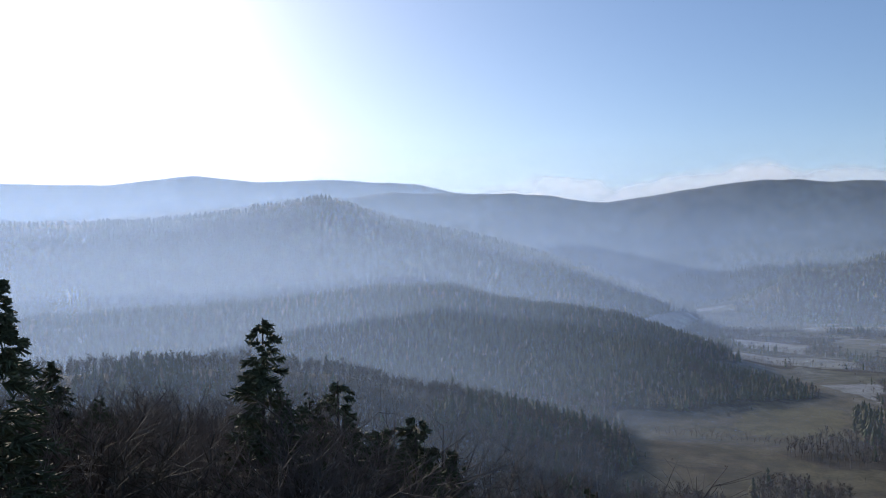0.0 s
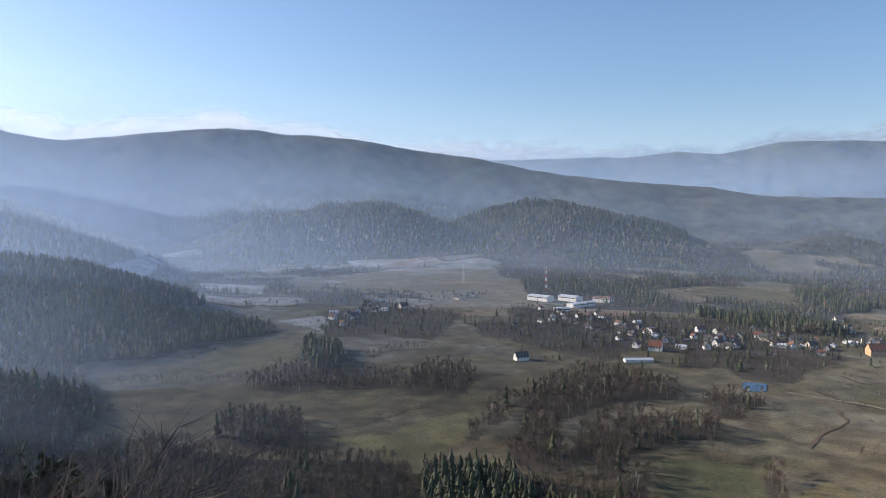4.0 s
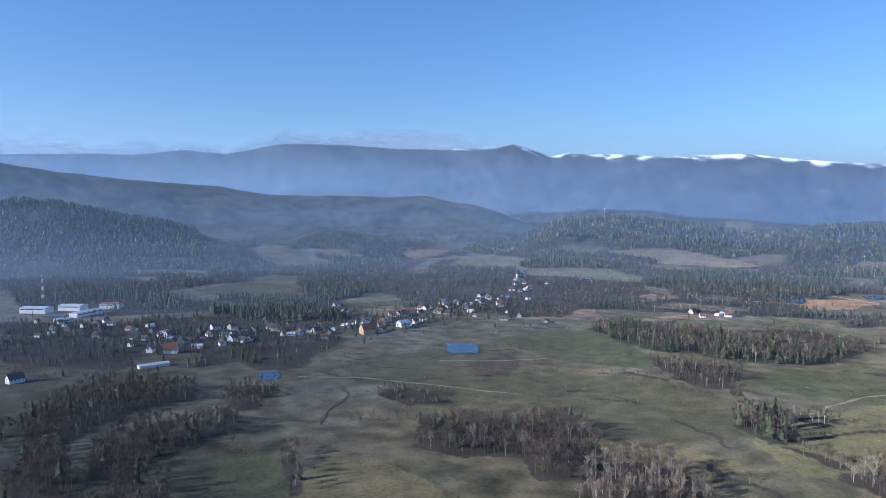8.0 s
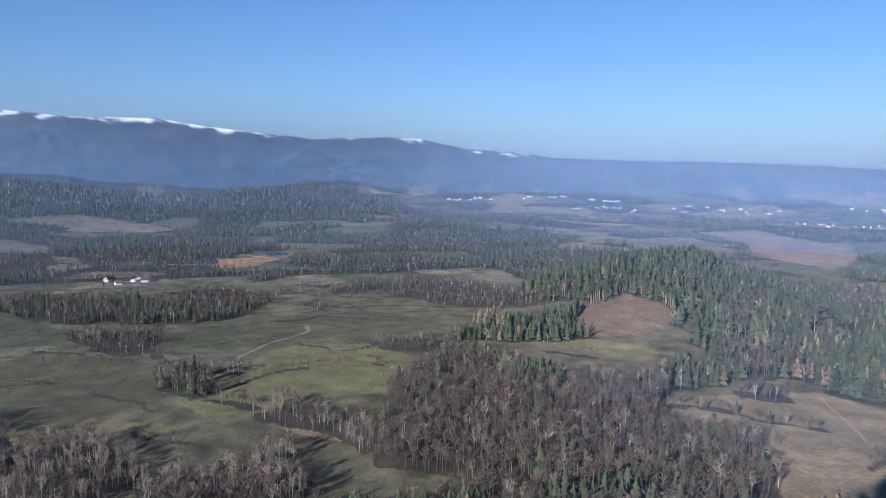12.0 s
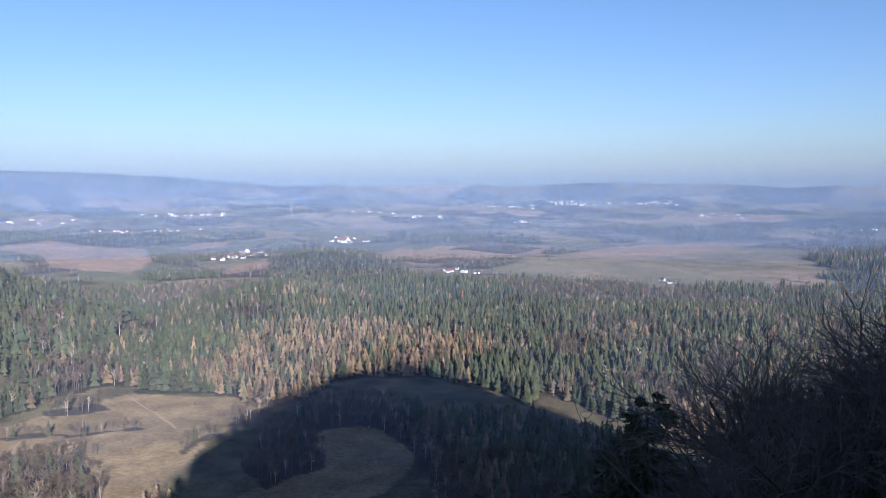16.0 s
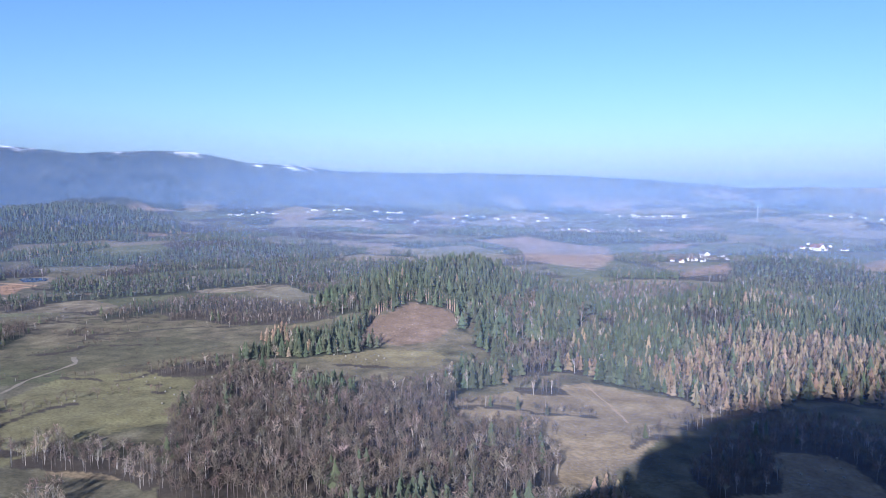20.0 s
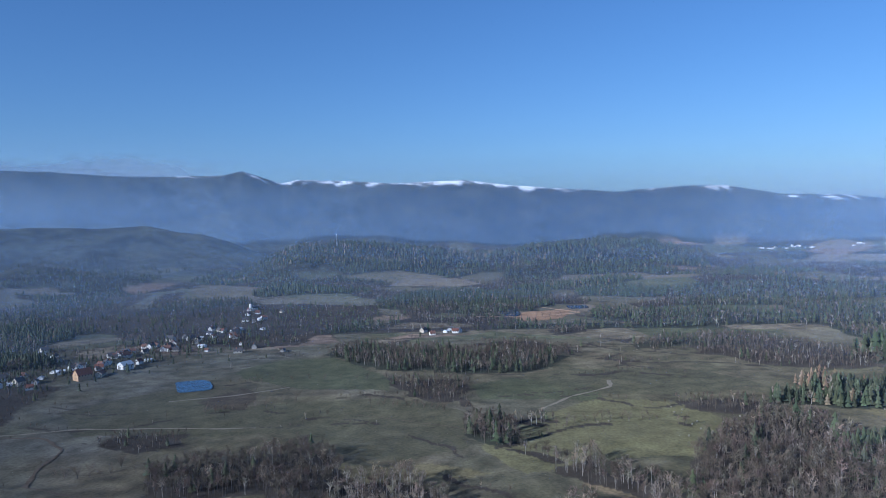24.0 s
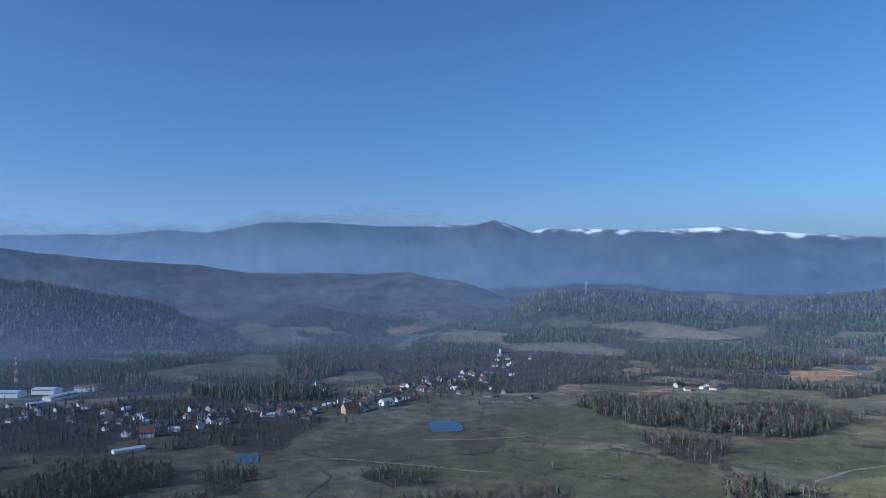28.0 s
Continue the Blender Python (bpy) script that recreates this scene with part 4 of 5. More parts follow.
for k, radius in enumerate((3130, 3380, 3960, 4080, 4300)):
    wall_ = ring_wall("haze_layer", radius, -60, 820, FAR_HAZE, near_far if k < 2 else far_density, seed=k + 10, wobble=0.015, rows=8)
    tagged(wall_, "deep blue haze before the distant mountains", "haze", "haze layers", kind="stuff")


CLOUD = misty("cloud", (0.78, 0.78, 0.82), 0.6)


def cloud_wall(name, radius, a0, a1, seed, lift):
    az, up = np.meshgrid(np.arange(a0, a1, 0.22), np.linspace(-0.9, 1.6, 40))
    az, up = az.ravel(), up.ravel()
    el = np.maximum(crest(az, FAR_RANGE), crest(az, MID_RANGE)) + up
    x, y = place(az, np.full(len(az), radius))
    n = len(np.arange(a0, a1, 0.22))
    k, l = np.meshgrid(np.arange(39), np.arange(n - 1), indexing="ij")
    k, l = k.ravel(), l.ravel()
    f = np.stack([k * n + l, k * n + l + 1, (k + 1) * n + l + 1, (k + 1) * n + l], 1)
    me = sheet(name, np.stack([x, y, sight(el, radius)], 1), f, CLOUD)
    puff = 0.34 + lift * (0.7 * rough(az * 10, az * 0, 60, seed, 3) + 0.22) * np.interp(az, [-16, 4, 24, 40, 52, 66], [0.5, 1.2, 1.0, 0.5, 0.9, 0.5])
    body = 1 - soft(up + 0.22 * rough(az * 60, up * 130, 60, seed + 5, 4), puff - 0.7, puff + 0.45)
    ends = soft(az, a0, a0 + 12) * (1 - soft(az, a1 - 8, a1))
    paint(me, "mist", np.repeat((0.5 * body * ends)[:, None], 3, 1))
    return tagged(new(name, me), "low white cloud bank lying along the mountain crest", "cloud", "crest clouds", kind="stuff")


cloud_wall("cloud_bank", 4840, -14, 68, 700, 1.0)
cloud_wall("cloud_bank", 4870, -10, 70, 720, 1.4)


# ---- helpers for things ----
def part(name, bm, material, parent, label=""):
    me = bpy.data.meshes.new(name)
    bm.to_mesh(me)
    bm.free()
    me.materials.append(material)
    ob = new(name, me)
    ob.parent = parent
    return tagged(ob, label)


def box(bm, x0, x1, y0, y1, z0, z1):
    v = [bm.verts.new(p) for p in ((x0, y0, z0), (x1, y0, z0), (x1, y1, z0), (x0, y1, z0), (x0, y0, z1), (x1, y0, z1), (x1, y1, z1), (x0, y1, z1))]
    for f in ((3, 2, 1, 0), (4, 5, 6, 7), (0, 1, 5, 4), (1, 2, 6, 5), (2, 3, 7, 6), (3, 0, 4, 7)):
        bm.faces.new([v[k] for k in f])


def prism(bm, outline, y0, y1):
    """A closed outline in x and z, drawn out from y0 to y1."""
    a = [bm.verts.new((x, y0, z)) for x, z in outline]
    b = [bm.verts.new((x, y1, z)) for x, z in outline]
    bm.faces.new(a)
    bm.faces.new(b[::-1])
    for k in range(len(a)):
        q = (k + 1) % len(a)
        bm.faces.new((a[q], a[k], b[k], b[q]))


def tube(bm, p, q, r0, r1, sides=5):
    p, q = Vector(p), Vector(q)
    d = (q - p).normalized()
    u = d.orthogonal().normalized()
    w = d.cross(u)
    ring = lambda c, r: [bm.verts.new(c + (u * math.cos(6.2832 * k / sides) + w * math.sin(6.2832 * k / sides)) * r) for k in range(sides)]
    a, b = ring(p, r0), ring(q, r1)
    for k in range(sides):
        bm.faces.new((a[k], a[(k + 1) % sides], b[(k + 1) % sides], b[k]))
    bm.faces.new(b)


def again(ob, m):
    """One more of a thing that may itself be scaled, at the pose m."""
    s = ob.scale
    return copy_thing(ob, m @ Matrix.Diagonal((1 / s.x, 1 / s.y, 1 / s.z, 1)))


def at(az, r, turn=0.0, lift=0.0):
    x, y = place(az, r)
    return pose(x, y, float(land(np.array([x]), np.array([y]))[0]) + lift, 0, 0, turn)


# ---- village ----
PLASTER = {"white": varied("white_plaster", (0.78, 0.76, 0.72), 0.85, 0.5, 0.08, 4.0, 0.05), "cream": varied("cream_plaster", (0.62, 0.55, 0.42), 0.85, 0.5, 0.1, 4.0, 0.05),
           "grey": varied("grey_plaster", (0.42, 0.40, 0.37), 0.9, 0.5, 0.12, 4.0, 0.05), "ochre": varied("ochre_plaster", (0.55, 0.38, 0.22), 0.9, 0.5, 0.1, 4.0, 0.05)}
TILES = {"red": varied("red_tiles", (0.19, 0.09, 0.062), 0.85, 0.6, 0.25, 5.0, 0.3), "dark": varied("dark_slates", (0.10, 0.095, 0.095), 0.8, 0.6, 0.25, 5.0, 0.3),
         "brown": varied("brown_tiles", (0.20, 0.115, 0.085), 0.85, 0.6, 0.25, 5.0, 0.3), "pale": varied("pale_sheet_roof", (0.55, 0.57, 0.60), 0.5, 0.6, 0.1, 5.0, 0.1)}
PANE, pt, pb = shader("window_glass")
pb.inputs["Base Color"].default_value, pb.inputs["Roughness"].default_value = (0.03, 0.035, 0.045, 1), 0.1
BRICK = varied("chimney_brick", (0.32, 0.15, 0.10), 0.9, 1.0, 0.25, 8.0, 0.3)
WOODEN = varied("weathered_boards", (0.16, 0.12, 0.09), 0.9, 1.0, 0.3, 8.0, 0.3)


def house(name, label, w, l, h, rise, wall, roof, m, windows=True):
    """A gabled house: ridge along y."""
    ob = tagged(new(name), label, name.replace("_", " "), "village houses")
    bm = bmesh.new()
    prism(bm, [(-w / 2, -1.5), (w / 2, -1.5), (w / 2, h), (0, h + rise - 0.2), (-w / 2, h)], -l / 2, l / 2)
    part("wall", bm, wall, ob)
    bm = bmesh.new()
    k = rise / (w / 2)
    e = 0.6
    prism(bm, [(-w / 2 - e, h - e * k), (0, h + rise), (w / 2 + e, h - e * k), (w / 2 + e, h - e * k + 0.35), (0, h + rise + 0.4), (-w / 2 - e, h - e * k + 0.35)], -l / 2 - 0.5, l / 2 + 0.5)
    rf = part("roof", bm, roof, ob)
    bm = bmesh.new()
    box(bm, w * 0.12, w * 0.12 + 0.8, -l * 0.2, -l * 0.2 + 0.8, h + rise * 0.4, h + rise + 1.0)
    part("chimney", bm, BRICK, rf)
    if windows:
        for side in (-1, 1):
            for q in range(max(2, int(l // 4))):
                y = -l / 2 + (q + 0.5) * l / max(2, int(l // 4))
                bm = bmesh.new()
                x = side * (w / 2 + 0.02)
                box(bm, min(x, x - side * 0.2), max(x, x - side * 0.2), y - 0.6, y + 0.6, h - 2.2, h - 0.7)
                part("window", bm, PANE, ob)
            bm = bmesh.new()
            y = side * (l / 2 + 0.02)
            box(bm, -0.6, 0.6, min(y, y - side * 0.2), max(y, y - side * 0.2), h - 0.4, h + 1.0)
            part("window", bm, PANE, ob)
    ob.matrix_basis = m
    return ob


away = pose(0, 0, -300)
SORTS = [("white", "red", 9, 12, 5, 4), ("white", "dark", 9, 13, 4.6, 4.6), ("white", "brown", 10, 12, 5.2, 4), ("grey", "dark", 9, 15, 4.2, 4.8), ("white", "brown", 8, 11, 4, 4.4),
         ("white", "dark", 9, 14, 5.4, 4.2), ("white", "pale", 10, 14, 3.6, 2.2), ("cream", "dark", 11, 15, 5.6, 5.4)]
WORDS = {"red": "red tiled", "dark": "dark slate", "brown": "brown tiled", "pale": "pale sheet-metal"}
CLUSTERS = [  # bearing, distance, spread in bearing and distance, number of houses
    (20.5, 1260, 1.6, 60, 9), (24, 1350, 1.5, 80, 6), (29, 1500, 2, 60, 6), (38, 1250, 3, 90, 20), (43, 1130, 3, 80, 16), (48, 1090, 2.5, 60, 18), (53, 1135, 2.5, 60, 18),
    (57.5, 1165, 2, 45, 11), (61, 1230, 1.8, 60, 17), (64.5, 1330, 1.8, 80, 20), (68, 1450, 1.6, 100, 18), (70, 1700, 1.5, 110, 9), (56, 1330, 2, 80, 8), (84, 1360, 2.5, 40, 6)]
CLUSTERS += [(141.5, 2080, 1.6, 50, 16), (140, 1960, 1.5, 40, 6), (149, 2500, 1.6, 70, 14), (156, 1580, 2, 40, 6), (175, 1420, 1.5, 25, 3), (172, 1500, 0.5, 20, 2),
             (118, 3300, 2.5, 80, 12), (134, 2900, 3, 90, 14)]
protos = {}
for az0, r0, da, dr, count in CLUSTERS:
    for k in range(count):
        n = int(rng.integers(0, len(SORTS)))
        wall, roof, w, l, h, rise = SORTS[n]
        a, r = az0 + rng.normal(0, da * 0.6), r0 + rng.normal(0, dr * 0.7)
        m = at(a, r, float(rng.uniform(0, 360)))
        if n not in protos:
            protos[n] = house("house", f"{wall} plastered village house with a {WORDS[roof]} gable roof", w, l, h, rise, PLASTER[wall], TILES[roof], m)
        else:
            again(protos[n], m @ Matrix.Scale(float(rng.uniform(0.62, 0.98)), 4))

brown = []
for az0, r0, da, dr, count in CLUSTERS:
    n = count * 12
    a, r = az0 + rng.normal(0, da * 1.0, n), r0 + rng.normal(0, dr * 1.0, n)
    brown.append(np.stack(place(a, r)))
x, y = np.concatenate(brown, 1)
m = rng.random(len(x)) < 0.22
stand("village_spruces", "dark spruces standing between the village houses", FIRS[1], x[m], y[m], rng.uniform(6, 13, m.sum()), FIR_TINT * rng.uniform(0.6, 1.1, (m.sum(), 1)), [LEAF, BARK])
stand("village_trees", "leafless trees standing between the village houses", BARES[1], x[~m], y[~m], rng.uniform(4, 10, (~m).sum()), BARE_TINT * rng.uniform(0.5, 0.9, ((~m).sum(), 1)), [TWIG, TRUNK])

house("farmhouse", "white farmhouse with a bright red tiled gable roof", 12, 16, 6, 7, PLASTER["white"], TILES["red"], at(44.0, 1010, 35))
house("barn", "long low white barn with a pale sheet roof", 9, 34, 3, 1.6, PLASTER["white"], TILES["pale"], at(42.8, 935, 65), False)
house("farmhouse", "white house with a dark roof standing alone in the meadows", 10, 16, 5, 5, PLASTER["white"], TILES["dark"], at(34.2, 915, 80))
house("manor_house", "large orange-walled house with a red tiled roof", 14, 20, 8, 7, PLASTER["ochre"], TILES["red"], at(58.1, 1100, 60))
house("annex", "pale annex beside the large orange house", 9, 16, 4, 3, PLASTER["cream"], TILES["brown"], at(59.2, 1110, 100))
house("villa", "white villa with a pale roof at the village edge", 12, 18, 6, 4, PLASTER["white"], TILES["pale"], at(60.8, 1150, 70))
house("field_barn", "small grey barn in the green meadow", 6, 12, 3, 2, PLASTER["grey"], TILES["dark"], at(71.6, 1220, 95), False)
house("palace", "white palace block with a tall dark roof above the village", 16, 34, 12, 7, PLASTER["white"], TILES["dark"], at(141.0, 2100, 60))
house("red_roofed_hall", "large hall with a red roof in the far village", 20, 44, 9, 9, PLASTER["white"], TILES["red"], at(148.2, 2480, 70))


def church(m):
    ob = tagged(new("church"), "white village church with a square tower and dark spire", "church")
    bm = bmesh.new()
    prism(bm, [(-6, -1), (6, -1), (6, 9), (0, 15), (-6, 9)], -14, 14)
    part("nave", bm, PLASTER["white"], ob)
    bm = bmesh.new()
    prism(bm, [(-6.6, 8.4), (0, 15), (6.6, 8.4), (6.6, 8.9), (0, 15.6), (-6.6, 8.9)], -14.4, 14.4)
    part("roof", bm, TILES["dark"], ob)
    bm = bmesh.new()
    box(bm, -3.4, 3.4, 14, 20.8, -1, 23)
    tower = part("tower", bm, PLASTER["white"], ob)
    bm = bmesh.new()
    bmesh.ops.create_cone(bm, segments=8, radius1=4.2, radius2=0.1, depth=11, cap_ends=True, matrix=pose(0, 17.4, 28.5))
    part("spire", bm, TILES["dark"], tower)
    for k in range(4):
        bm = bmesh.new()
        box(bm, 5.9, 6.05, -11 + k * 6, -9.6 + k * 6, 3, 7)
        part("window", bm, PANE, ob)
    ob.matrix_basis = m


church(at(69.7, 1850, 60) @ Matrix.Scale(0.7, 4))


def hall(label, w, l, h, roof, m):
    ob = tagged(new("factory_hall"), label, "factory hall", "factory halls")
    bm = bmesh.new()
    box(bm, -w / 2, w / 2, -l / 2, l / 2, -2, h)
    part("wall", bm, PLASTER["white"], ob)
    bm = bmesh.new()
    prism(bm, [(-w / 2 - 0.4, h), (w / 2 + 0.4, h), (w / 2 + 0.4, h + 0.5), (0, h + 2.2), (-w / 2 - 0.4, h + 0.5)], -l / 2 - 0.4, l / 2 + 0.4)
    part("roof", bm, roof, ob)
    for side in (-1, 1):
        bm = bmesh.new()
        x = side * (w / 2 + 0.03)
        box(bm, min(x, x - side * 0.3), max(x, x - side * 0.3), -l * 0.45, l * 0.45, h - 2.6, h - 1.2)
        part("window_band", bm, PANE, ob)
    ob.matrix_basis = m


hall("large factory hall with white walls and pale roof", 24, 46, 9, TILES["pale"], at(35.6, 1465, 20))
hall("long white factory hall with a pale flat roof", 16, 60, 7, TILES["pale"], at(38.6, 1400, 100))
hall("factory hall with white walls and grey roof", 26, 40, 9, TILES["pale"], at(37.8, 1480, 20))
hall("grey-roofed factory hall beside the mast", 24, 34, 9, TILES["brown"], at(40.2, 1480, 30))
hall("low white workshop near the factory", 14, 26, 5, TILES["pale"], at(37.2, 1330, 75))

STEEL = varied("galvanised_steel", (0.45, 0.46, 0.47), 0.5, 1.0, 0.15, 5.0, 0.0, metal=0.6)
REDS, WHITES = varied("red_mast_paint", (0.45, 0.06, 0.04), 0.6, 1.0, 0.15, 5.0, 0.0), varied("white_mast_paint", (0.75, 0.74, 0.72), 0.6, 1.0, 0.1, 5.0, 0.0)


def mast(label, high, foot, m, banded):
    ob = tagged(new("radio_mast"), label, "mast")
    steps = 8
    for k in range(steps):
        z0, z1 = high * k / steps, high * (k + 1) / steps
        f0, f1 = foot * (1 - 0.8 * k / steps), foot * (1 - 0.8 * (k + 1) / steps)
        bm = bmesh.new()
        corner = lambda f, z: [(f, f, z), (-f, f, z), (-f, -f, z), (f, -f, z)]
        a, b = corner(f0, z0), corner(f1, z1)
        for q in range(4):
            tube(bm, a[q], b[q], 0.2, 0.2, 4)
            tube(bm, a[q], b[(q + 1) % 4], 0.14, 0.14, 3)
            tube(bm, a[(q + 1) % 4], b[q], 0.14, 0.14, 3)
        part("lattice_section", bm, (REDS if k % 2 else WHITES) if banded else STEEL, ob)
    for k in range(3):
        bm = bmesh.new()
        a = 2.09 * k
        bmesh.ops.create_cone(bm, segments=8, radius1=0.4, radius2=0.4, depth=3, cap_ends=True, matrix=pose(1.2 * math.cos(a), 1.2 * math.sin(a), high - 2))
        part("antenna", bm, WHITES, ob)
    ob.matrix_basis = m


mast("tall red and white lattice radio mast beside the factory", 58, 2.2, at(36.0, 1560), True)
mast("slim grey lattice mast on the wooded hill", 46, 2.2, at(75.8, 2950), False)
mast("grey lattice pylon in the frosted meadow", 42, 3.0, at(29.8, 1760), False)
mast("far grey lattice mast on the plain", 60, 2.5, at(144.4, 3300), False)

# far towns: rows of pale blocks of flats
TOWN = [(166, 4150, 2.6, 60, 26), (171, 4100, 1.2, 50, 10), (161.6, 3380, 0.5, 30, 6), (160.5, 4000, 1.8, 60, 10), (109, 3650, 2.0, 50, 12), (118.6, 3700, 1.4, 40, 10),
        (113.5, 3750, 2.5, 60, 10), (127, 3500, 4, 120, 14), (137, 3600, 4, 120, 14), (153, 3600, 3, 150, 12), (186, 3300, 4, 150, 8), (176, 3600, 3, 150, 8)]
flat = None
for az0, r0, da, dr, count in TOWN:
    for k in range(count):
        m = at(az0 + rng.normal(0, da * 0.6), r0 + rng.normal(0, dr * 0.6), float(rng.uniform(0, 180)), -1) @ Matrix.Scale(float(rng.uniform(0.25, 0.6)), 4)
        if flat is None:
            flat = tagged(new("apartment_block"), "pale block of flats in the far town", "building", "far town buildings")
            bm = bmesh.new()
            box(bm, -6, 6, -17, 17, -2, 15)
            part("wall", bm, PLASTER["white"], flat)
            bm = bmesh.new()
            box(bm, -6.3, 6.3, -17.3, 17.3, 15, 15.8)
            part("roof", bm, TILES["brown"], flat)
            for side in (-1, 1):
                for q in range(4):
                    bm = bmesh.new()
                    x = side * 6.03
                    box(bm, min(x, x - side * 0.3), max(x, x - side * 0.3), -15.5, 15.5, 1 + q * 3.5, 2.5 + q * 3.5)
                    part("window_band", bm, PANE, flat)
            flat.matrix_basis = m
        else:
            again(flat, m)


# ---- ponds and tracks ----
def flat_patch(name, label, category, az, r, half_across, half_along, turn, material, lift, seed, kind=""):
    ang = np.arange(0, 2 * math.pi, 0.09)
    k = 1 + 0.16 * rough(np.cos(ang) * 50, np.sin(ang) * 50, 40, seed, 3)
    u, v = np.cos(ang) * half_across * k, np.sin(ang) * half_along * k
    u, v = np.sign(u) * half_across * (np.abs(u) / half_across) ** 0.55, np.sign(v) * half_along * (np.abs(v) / half_along) ** 0.55
    c, s = math.cos(radians(turn)), math.sin(radians(turn))
    cx, cy = place(az, r)
    x, y = cx + u * c - v * s, cy + u * s + v * c
    bm = bmesh.new()
    z = float(land(x, y).max()) + lift
    top = [bm.verts.new((p, q, z)) for p, q in zip(x, y)]
    low = [bm.verts.new((p, q, z - 3)) for p, q in zip(x, y)]
    bm.faces.new(top)
    for q in range(len(top)):
        w = (q + 1) % len(top)
        bm.faces.new((top[w], top[q], low[q], low[w]))
    me = bpy.data.meshes.new(name)
    bm.to_mesh(me)
    bm.free()
    me.materials.append(material)
    tagged(new(name, me), label, category, kind=kind)


flat_patch("pond", "still blue fish pond in the meadow", "pond", 65.2, 985, 21, 36, -62, WATER, 0.15, 800, "structure")
flat_patch("pond", "narrow dark pond beside the village", "pond", 50.8, 843, 12, 22, -50, WATER, 0.15, 810, "structure")
flat_patch("pond", "long shallow pond with reedy banks", "pond", 88.6, 1610, 20, 52, -86, WATER, 0.15, 820, "structure")
flat_patch("pond", "far shallow pond on the plain", "pond", 93.6, 1700, 24, 30, -86, WATER, 0.15, 830, "structure")


def ribbon(name, label, stops, width, material, lift=0.35):
    """A track laid over the ground through a few stops of bearing and distance."""
    pts = np.array([place(a, r) for a, r in stops])
    t = np.linspace(0, len(pts) - 1, 14 * len(pts))
    x, y = np.interp(t, range(len(pts)), pts[:, 0]), np.interp(t, range(len(pts)), pts[:, 1])
    for _ in range(12):
        x[1:-1], y[1:-1] = (x[:-2] + x[1:-1] * 2 + x[2:]) / 4, (y[:-2] + y[1:-1] * 2 + y[2:]) / 4
    x, y = x + 1.5 * rough(x, y, 40, 900, 2), y + 1.5 * rough(x, y, 40, 905, 2)
    dx, dy = np.gradient(x), np.gradient(y)
    n = np.hypot(dx, dy) + 1e-6
    wide = width * (1 + 0.6 * rough(x, y, 14, 910, 2)) / 2
    a, b = np.stack([x - dy / n * wide, y + dx / n * wide], 1), np.stack([x + dy / n * wide, y - dx / n * wide], 1)
    v = np.concatenate([a, b])
    v = np.concatenate([v, (land(v[:, 0], v[:, 1]) + lift)[:, None]], 1)
    k = np.arange(len(x) - 1)
    f = np.stack([k, k + len(x), k + len(x) + 1, k + 1], 1)
    tagged(new(name, sheet(name, v, f, material)), label, "track", kind="structure")


GRASS_TRACK = varied("pale_dirt_track", (0.16, 0.14, 0.105), 0.95, 0.1, 0.3, 1.0, 0.3)
DITCH = varied("ditch_scrub", (0.09, 0.07, 0.05), 0.95, 0.1, 0.4, 1.0, 0.4)
ribbon("ditch", "dark overgrown ditch winding through the meadow", [(56.8, 600), (54.3, 640), (55.0, 690), (56.8, 745), (55.6, 800), (53, 830)], 3, DITCH)
ribbon("ditch", "dark ditch running on towards the woods", [(63.5, 545), (60, 580), (56.8, 600)], 1.8, DITCH)
ribbon("track", "pale dirt track across the meadows", [(53, 835), (58, 815), (64, 770), (69.5, 735)], 4, GRASS_TRACK)
ribbon("track", "pale dirt track crossing the meadow to the village", [(63.5, 905), (68, 905), (72, 930)], 3.5, GRASS_TRACK)
ribbon("track", "winding pale path in the green field", [(90.8, 770), (93.2, 830), (96, 880), (95.8, 920)], 4, GRASS_TRACK)
ribbon("track", "footpath worn through the brown meadow", [(136, 590), (135, 640), (132.5, 715)], 2.2, TRACK)
ribbon("ditch", "overgrown ditch along the meadows", [(76, 770), (80, 735), (85, 690), (90, 660)], 1.2, DITCH)
ribbon("ditch", "dark field drain in the valley", [(12, 780), (16, 800), (20, 790), (24, 760)], 3, DITCH)
ribbon("ditch", "dark field drain below the tree row", [(6, 820), (11, 815), (17, 840)], 4, DITCH)
ribbon("bank", "low reedy bank between the ponds", [(86, 1560), (90, 1545), (94, 1600), (91, 1690)], 9, varied("reeds", (0.30, 0.20, 0.12), 0.95, 0.1, 0.3, 1.0, 0.3))


# ---- trees that stand alone ----
def grow(bm_trunk, bm_twigs, p, d, length, radius, depth, g, droop=0.0, leaf=0.05):
    """A limb with its forks; the last ones are thin twigs."""
    steps = 3
    for k in range(steps):
        q = p + d * (length / steps)
        tube(bm_trunk if depth > 1 else bm_twigs, p, q, radius * (1 - k / steps * 0.5), radius * (1 - (k + 1) / steps * 0.5), 5 if depth > 2 else 3)
        p = q
        d = (d + Vector((g.normal(0, 0.13), g.normal(0, 0.13), 0.06 - droop))).normalized()
        if depth > 0:
            for s in range(2 if depth > 1 else 3):
                out = Vector((g.normal(), g.normal(), g.normal() * 0.5)).cross(d).normalized()
                way = (d * 0.75 + out * g.uniform(0.5, 0.95)).normalized()
                grow(bm_trunk, bm_twigs, p, way, length * g.uniform(0.45, 0.68), radius * 0.5 * (1 - k * 0.15), depth - 1, g, droop, leaf)


DARK_BARK = varied("dark_wet_bark", (0.07, 0.058, 0.05), 0.95, 0.8, 0.4, 6.0, 0.3)
TWIGS = varied("thin_twigs", (0.125, 0.102, 0.088), 0.9, 1.0, 0.35, 8.0, 0.0)

